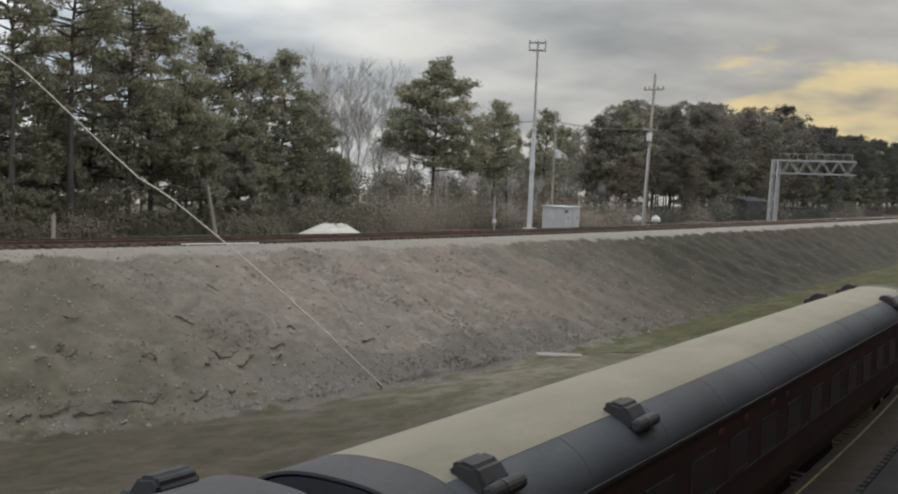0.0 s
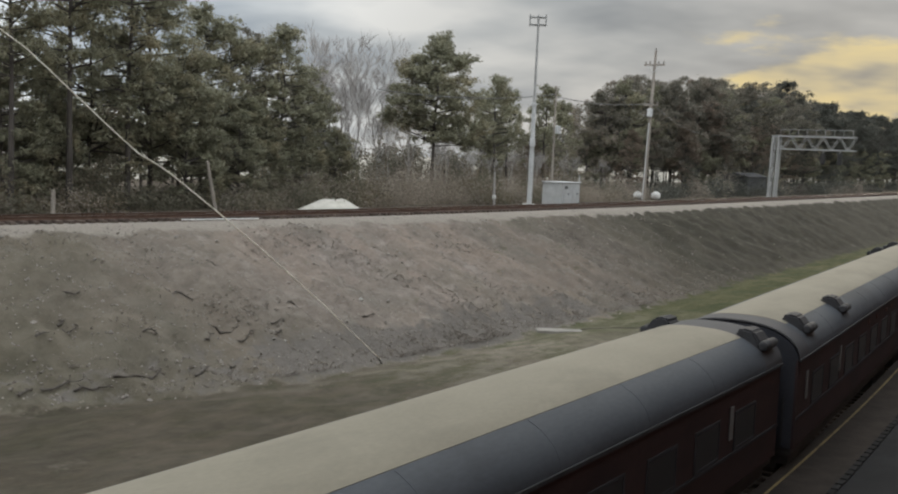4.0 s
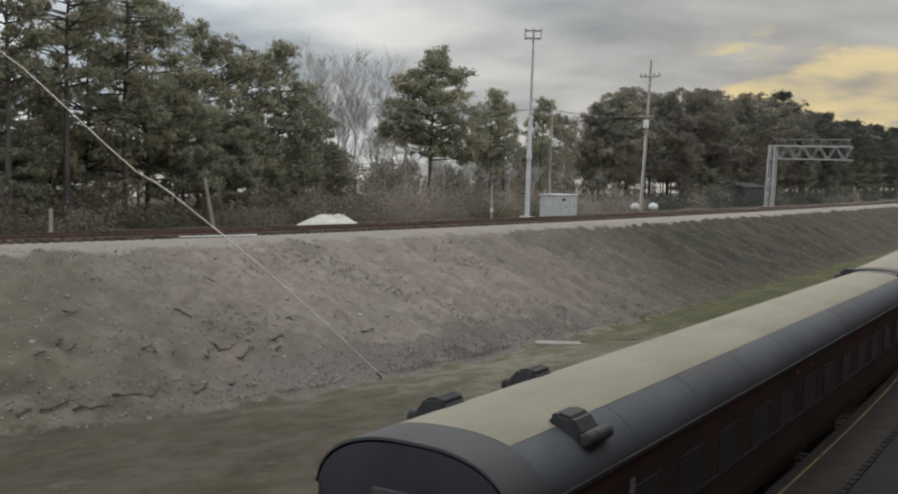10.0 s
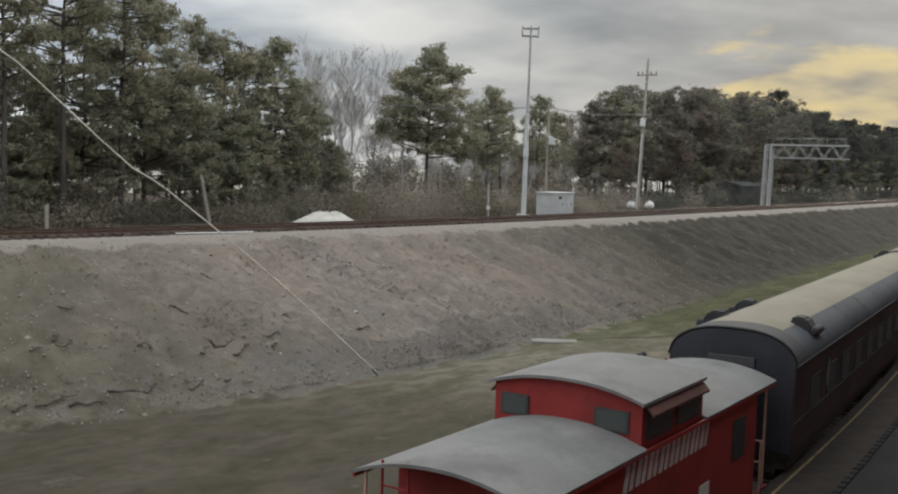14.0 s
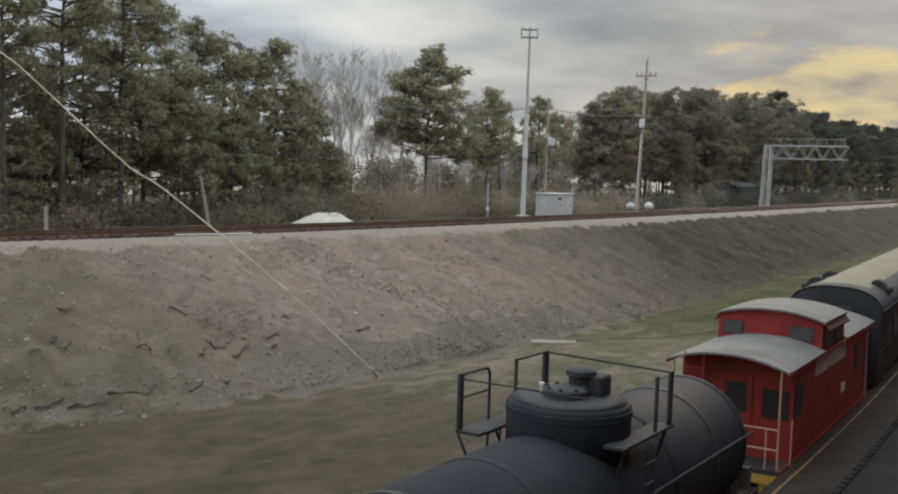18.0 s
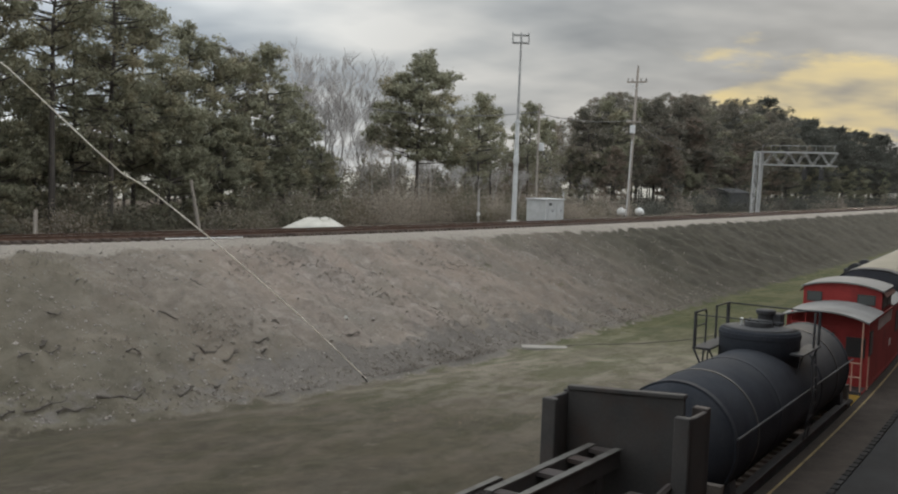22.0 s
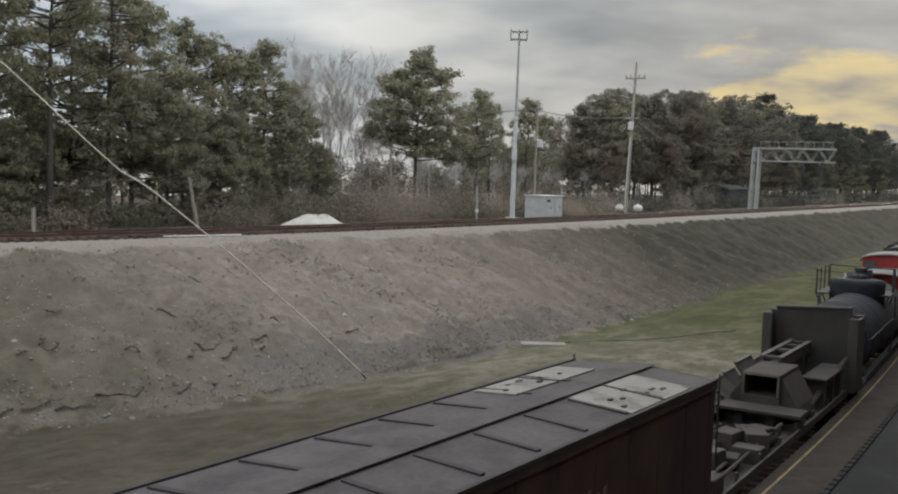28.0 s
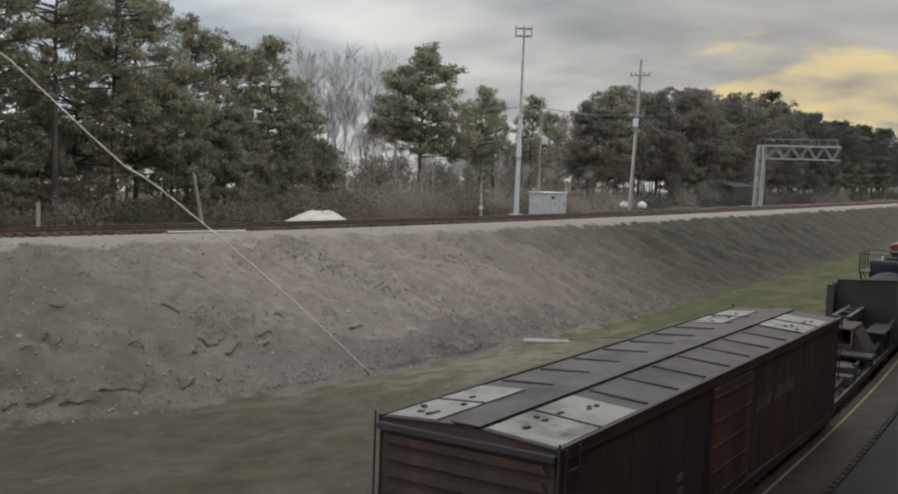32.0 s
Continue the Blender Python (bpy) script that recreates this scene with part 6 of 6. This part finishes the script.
def make_boxcar():
    front, rear = -65.95, -82.6
    car, h = car_root("boxcar", front, rear, "rusty brown boxcar with a patched ribbed roof", "boxcar")
    W, EAVE, RISE = 1.41, 3.86, 0.10

    def rz(y):
        return EAVE + RISE * (1 - abs(y) / W)

    for s in (-1, 1):
        y0, y1 = sorted((s * (W - 0.05), s * W))
        part("side_wall", boxes((-h, h, y0, y1, 1.30, EAVE)), "boxcar_brown", car)
        part("top_plate", boxes((-h, h, *sorted((s * W, s * (W + 0.035))), EAVE - 0.16, EAVE - 0.01)), "boxcar_brown", car)
        part("side_sill", boxes((-h, h, *sorted((s * W, s * (W + 0.03))), 1.22, 1.40)), "boxcar_brown", car)
        for i in range(15):
            x = -h + 0.25 + i * (2 * h - 0.5) / 14
            if abs(x + 0.9) > 1.3:
                part("side_post", boxes((x - 0.035, x + 0.035, *sorted((s * W, s * (W + 0.009))), 1.40, EAVE - 0.16)), "boxcar_brown", car)
        d = part("door", boxes((-2.1, 0.3, *sorted((s * W, s * (W + 0.04))), 1.42, EAVE - 0.2), bevel=0.01), "rusted_door", car, "sliding door streaked with orange rust")
        for k in range(5):
            part("door_rib", boxes((-2.05, 0.25, *sorted((s * (W + 0.04), s * (W + 0.055))), 1.60 + k * 0.46, 1.65 + k * 0.46)), "rusted_door", d)
        part("door_track", boxes((-2.2, 2.8, *sorted((s * W, s * (W + 0.06))), 1.402, 1.44)), "soot", car)
        # worn lettering, as plain leaning strokes
        for i in range(11):
            if i == 4:
                continue
            x, w, tall = 0.80 + i * 0.28, 0.10 + 0.05 * (i % 3 == 0), 0.24 + 0.05 * ((i * 7) % 3)
            bm = boxes((x, x + w, *sorted((s * W, s * (W + 0.010))), 2.72, 2.72 + tall))
            for v in bm.verts:
                v.co.x += (v.co.z - 2.72) * 0.45
            part("marking_stroke", bm, "worn_letter", car, "faded pale marking stroke")
        for z in (2.15, 2.4):
            part("marking_stroke", boxes((-3.75, -3.45, *sorted((s * W, s * (W + 0.010))), z - 0.06, z + 0.06)), "worn_letter", car, "faded pale marking stroke")
        part("ladder", tube(tube(bmesh.new(), [(-h + 0.12, s * (W + 0.07), 1.25), (-h + 0.12, s * (W + 0.07), EAVE)], 0.02), [(-h + 0.52, s * (W + 0.07), 1.25), (-h + 0.52, s * (W + 0.07), EAVE)], 0.02), "soot", car)
        for i in range(7):
            part("rung", bar((-h + 0.12, s * (W + 0.07), 1.45 + 0.35 * i), (-h + 0.52, s * (W + 0.07), 1.45 + 0.35 * i), r=0.016), "soot", car)
    # roof: pairs of panels between raised seams, a running board along the ridge
    n = 12
    seam = 2 * h / n
    for i in range(n):
        x0, x1 = -h + i * seam, -h + (i + 1) * seam
        for s in (-1, 1):
            mat, lab = "box_roof", ""
            bm = prism(bmesh.new(), [(0.0, rz(0)), (s * W, EAVE), (s * W, EAVE - 0.05), (0.0, rz(0) - 0.05)] if s < 0 else [(s * W, EAVE), (0.0, rz(0)), (0.0, rz(0) - 0.05), (s * W, EAVE - 0.05)], x0, x1)
            part("roof_panel", bm, mat, car, lab)
    for i in range(9):
        x = -h + 3.36 + i * 1.38
        for s in (-1, 1):
            ya, yb = s * 0.30, s * (W - 0.12)
            bm = prism(bmesh.new(), sorted([(ya, rz(ya)), (yb, rz(yb))]) + sorted([(ya, rz(ya) + 0.022), (yb, rz(yb) + 0.03)], reverse=True), x - 0.05, x + 0.05)
            part("roof_seam", bm, "roof_seam", car)
    part("running_board", boxes((-h, h, -0.24, 0.24, rz(0) + 0.012, rz(0) + 0.03), bevel=0.006), "box_roof", car, "plank walkway along the ridge")
    for i in range(10):
        x = -h + 0.6 + i * (2 * h - 1.2) / 9
        part("board_saddle", boxes((x - 0.06, x + 0.06, -0.24, 0.24, rz(0.24) - 0.01, rz(0) + 0.012)), "roof_seam", car)
    # bare patched panels at both ends
    rnd = random.Random(8)
    for u0, u1, ya, yb in ((0.08, 2.7, 0.52, 1.34), (0.08, 2.75, -0.30, -1.37), (2 * h - 3.9, 2 * h - 1.0, 0.50, 1.30), (2 * h - 3.6, 2 * h - 1.1, -0.28, -1.36)):
        y0, y1 = sorted((ya, yb))
        bm = prism(bmesh.new(), [(y0, rz(y0) + 0.004), (y1, rz(y1) + 0.004), (y1, rz(y1) + 0.026), (y0, rz(y0) + 0.026)], -h + u0, -h + u1)
        p = part("patch_panel", bm, "bare_zinc", car, "bare pale metal roof patch")
        for k in range(7):
            x, y = rnd.uniform(-h + u0 + 0.2, -h + u1 - 0.2), rnd.uniform(y0 + 0.12, y1 - 0.12)
            z = rz(y) + 0.026
            wd = rnd.uniform(0.03, 0.09)
            part("bolt_plate", boxes((x - wd, x + wd, y - 0.03, y + 0.03, z - 0.01, z + rnd.uniform(0.012, 0.03))), "roof_seam", p, "dark clip")
        xm = -h + (u0 + u1) / 2
        part("patch_joint", prism(bmesh.new(), [(y0, rz(y0) + 0.024), (y1, rz(y1) + 0.024), (y1, rz(y1) + 0.042), (y0, rz(y0) + 0.042)], xm - 0.025, xm + 0.025), "rusty_deck", p)
    part("roof_edge", boxes((-h, h, -W - 0.045, -W + 0.02, EAVE - 0.03, EAVE + 0.03), (-h, h, W - 0.02, W + 0.045, EAVE - 0.03, EAVE + 0.03)), "roof_seam", car)
    for s in (-1, 1):
        x = s * h
        prof = [(W, 1.25), (W, EAVE), (0, EAVE + RISE), (-W, EAVE), (-W, 1.25)]
        e = part("end_wall", prism(bmesh.new(), prof, *sorted((x - s * 0.05, x))), "rusted_door", car, "corrugated rusty end wall")
        for k in range(10):
            z = 1.36 + k * 0.24
            part("corrugation", prism(bmesh.new(), [(-W + 0.12, z), (W - 0.12, z), (W - 0.2, z + 0.12), (-W + 0.2, z + 0.12)], *sorted((x, x + s * 0.055))), "rusted_door", e)
        part("end_ledge", boxes((*sorted((x, x + s * 0.1)), -W, W, EAVE - 0.16, EAVE - 0.06), bevel=0.01), "roof_seam", e)
        for y in (W + 0.05, -W - 0.05):
            part("corner_grab", bar((x + s * 0.06, y, 2.2), (x + s * 0.06, y, EAVE + 0.1), r=0.018), "soot", car)
        part("brake_wheel", lathe(bmesh.new(), [(0.26, 0.0), (0.28, 0.02), (0.26, 0.04)], 18, axis="x", at=(x + s * 0.16, -0.75, 2.9)), "soot", car)
        part("brake_shaft", bar((x, -0.75, 2.9), (x + s * 0.2, -0.75, 2.9), r=0.02), "soot", car)
    part("floor", boxes((-h + 0.06, h - 0.06, -W + 0.06, W - 0.06, 1.25, 1.36)), "dark_wood", car)
    part("centre_sill", boxes((-h, h, -0.4, 0.4, 0.62, 1.25), (-h + 0.3, h - 0.3, -1.1, 1.1, 0.95, 1.25)), "soot", car)
    trucks(car, (-h + 2.1, h - 2.1), 1.7)
    couplers(car, h)


make_boxcar()


def on_track(x, reach):
    """A vehicle's pose, its trucks standing reach metres before and behind x."""
    a, b = siding_y(x - reach), siding_y(x + reach)
    return pose(x, 0.3 * (a + b) + 0.4 * siding_y(x), 0, 0, 0, math.degrees(math.atan2(b - a, 2 * reach)))


def motions():
    """The train rolls away along its track, and its wheels turn."""
    for car, u, reach in CARS:
        walk(car, [(i * 0.5, on_track(u + run(i * 0.5), reach)) for i in range(65)])
    step = 1 / 6
    for w, x in WHEELSETS:
        walk(w, [(i * step, pose(x, 0, WHEEL_R, 0, math.degrees(run(i * step) / WHEEL_R), 0)) for i in range(193)])


motions()
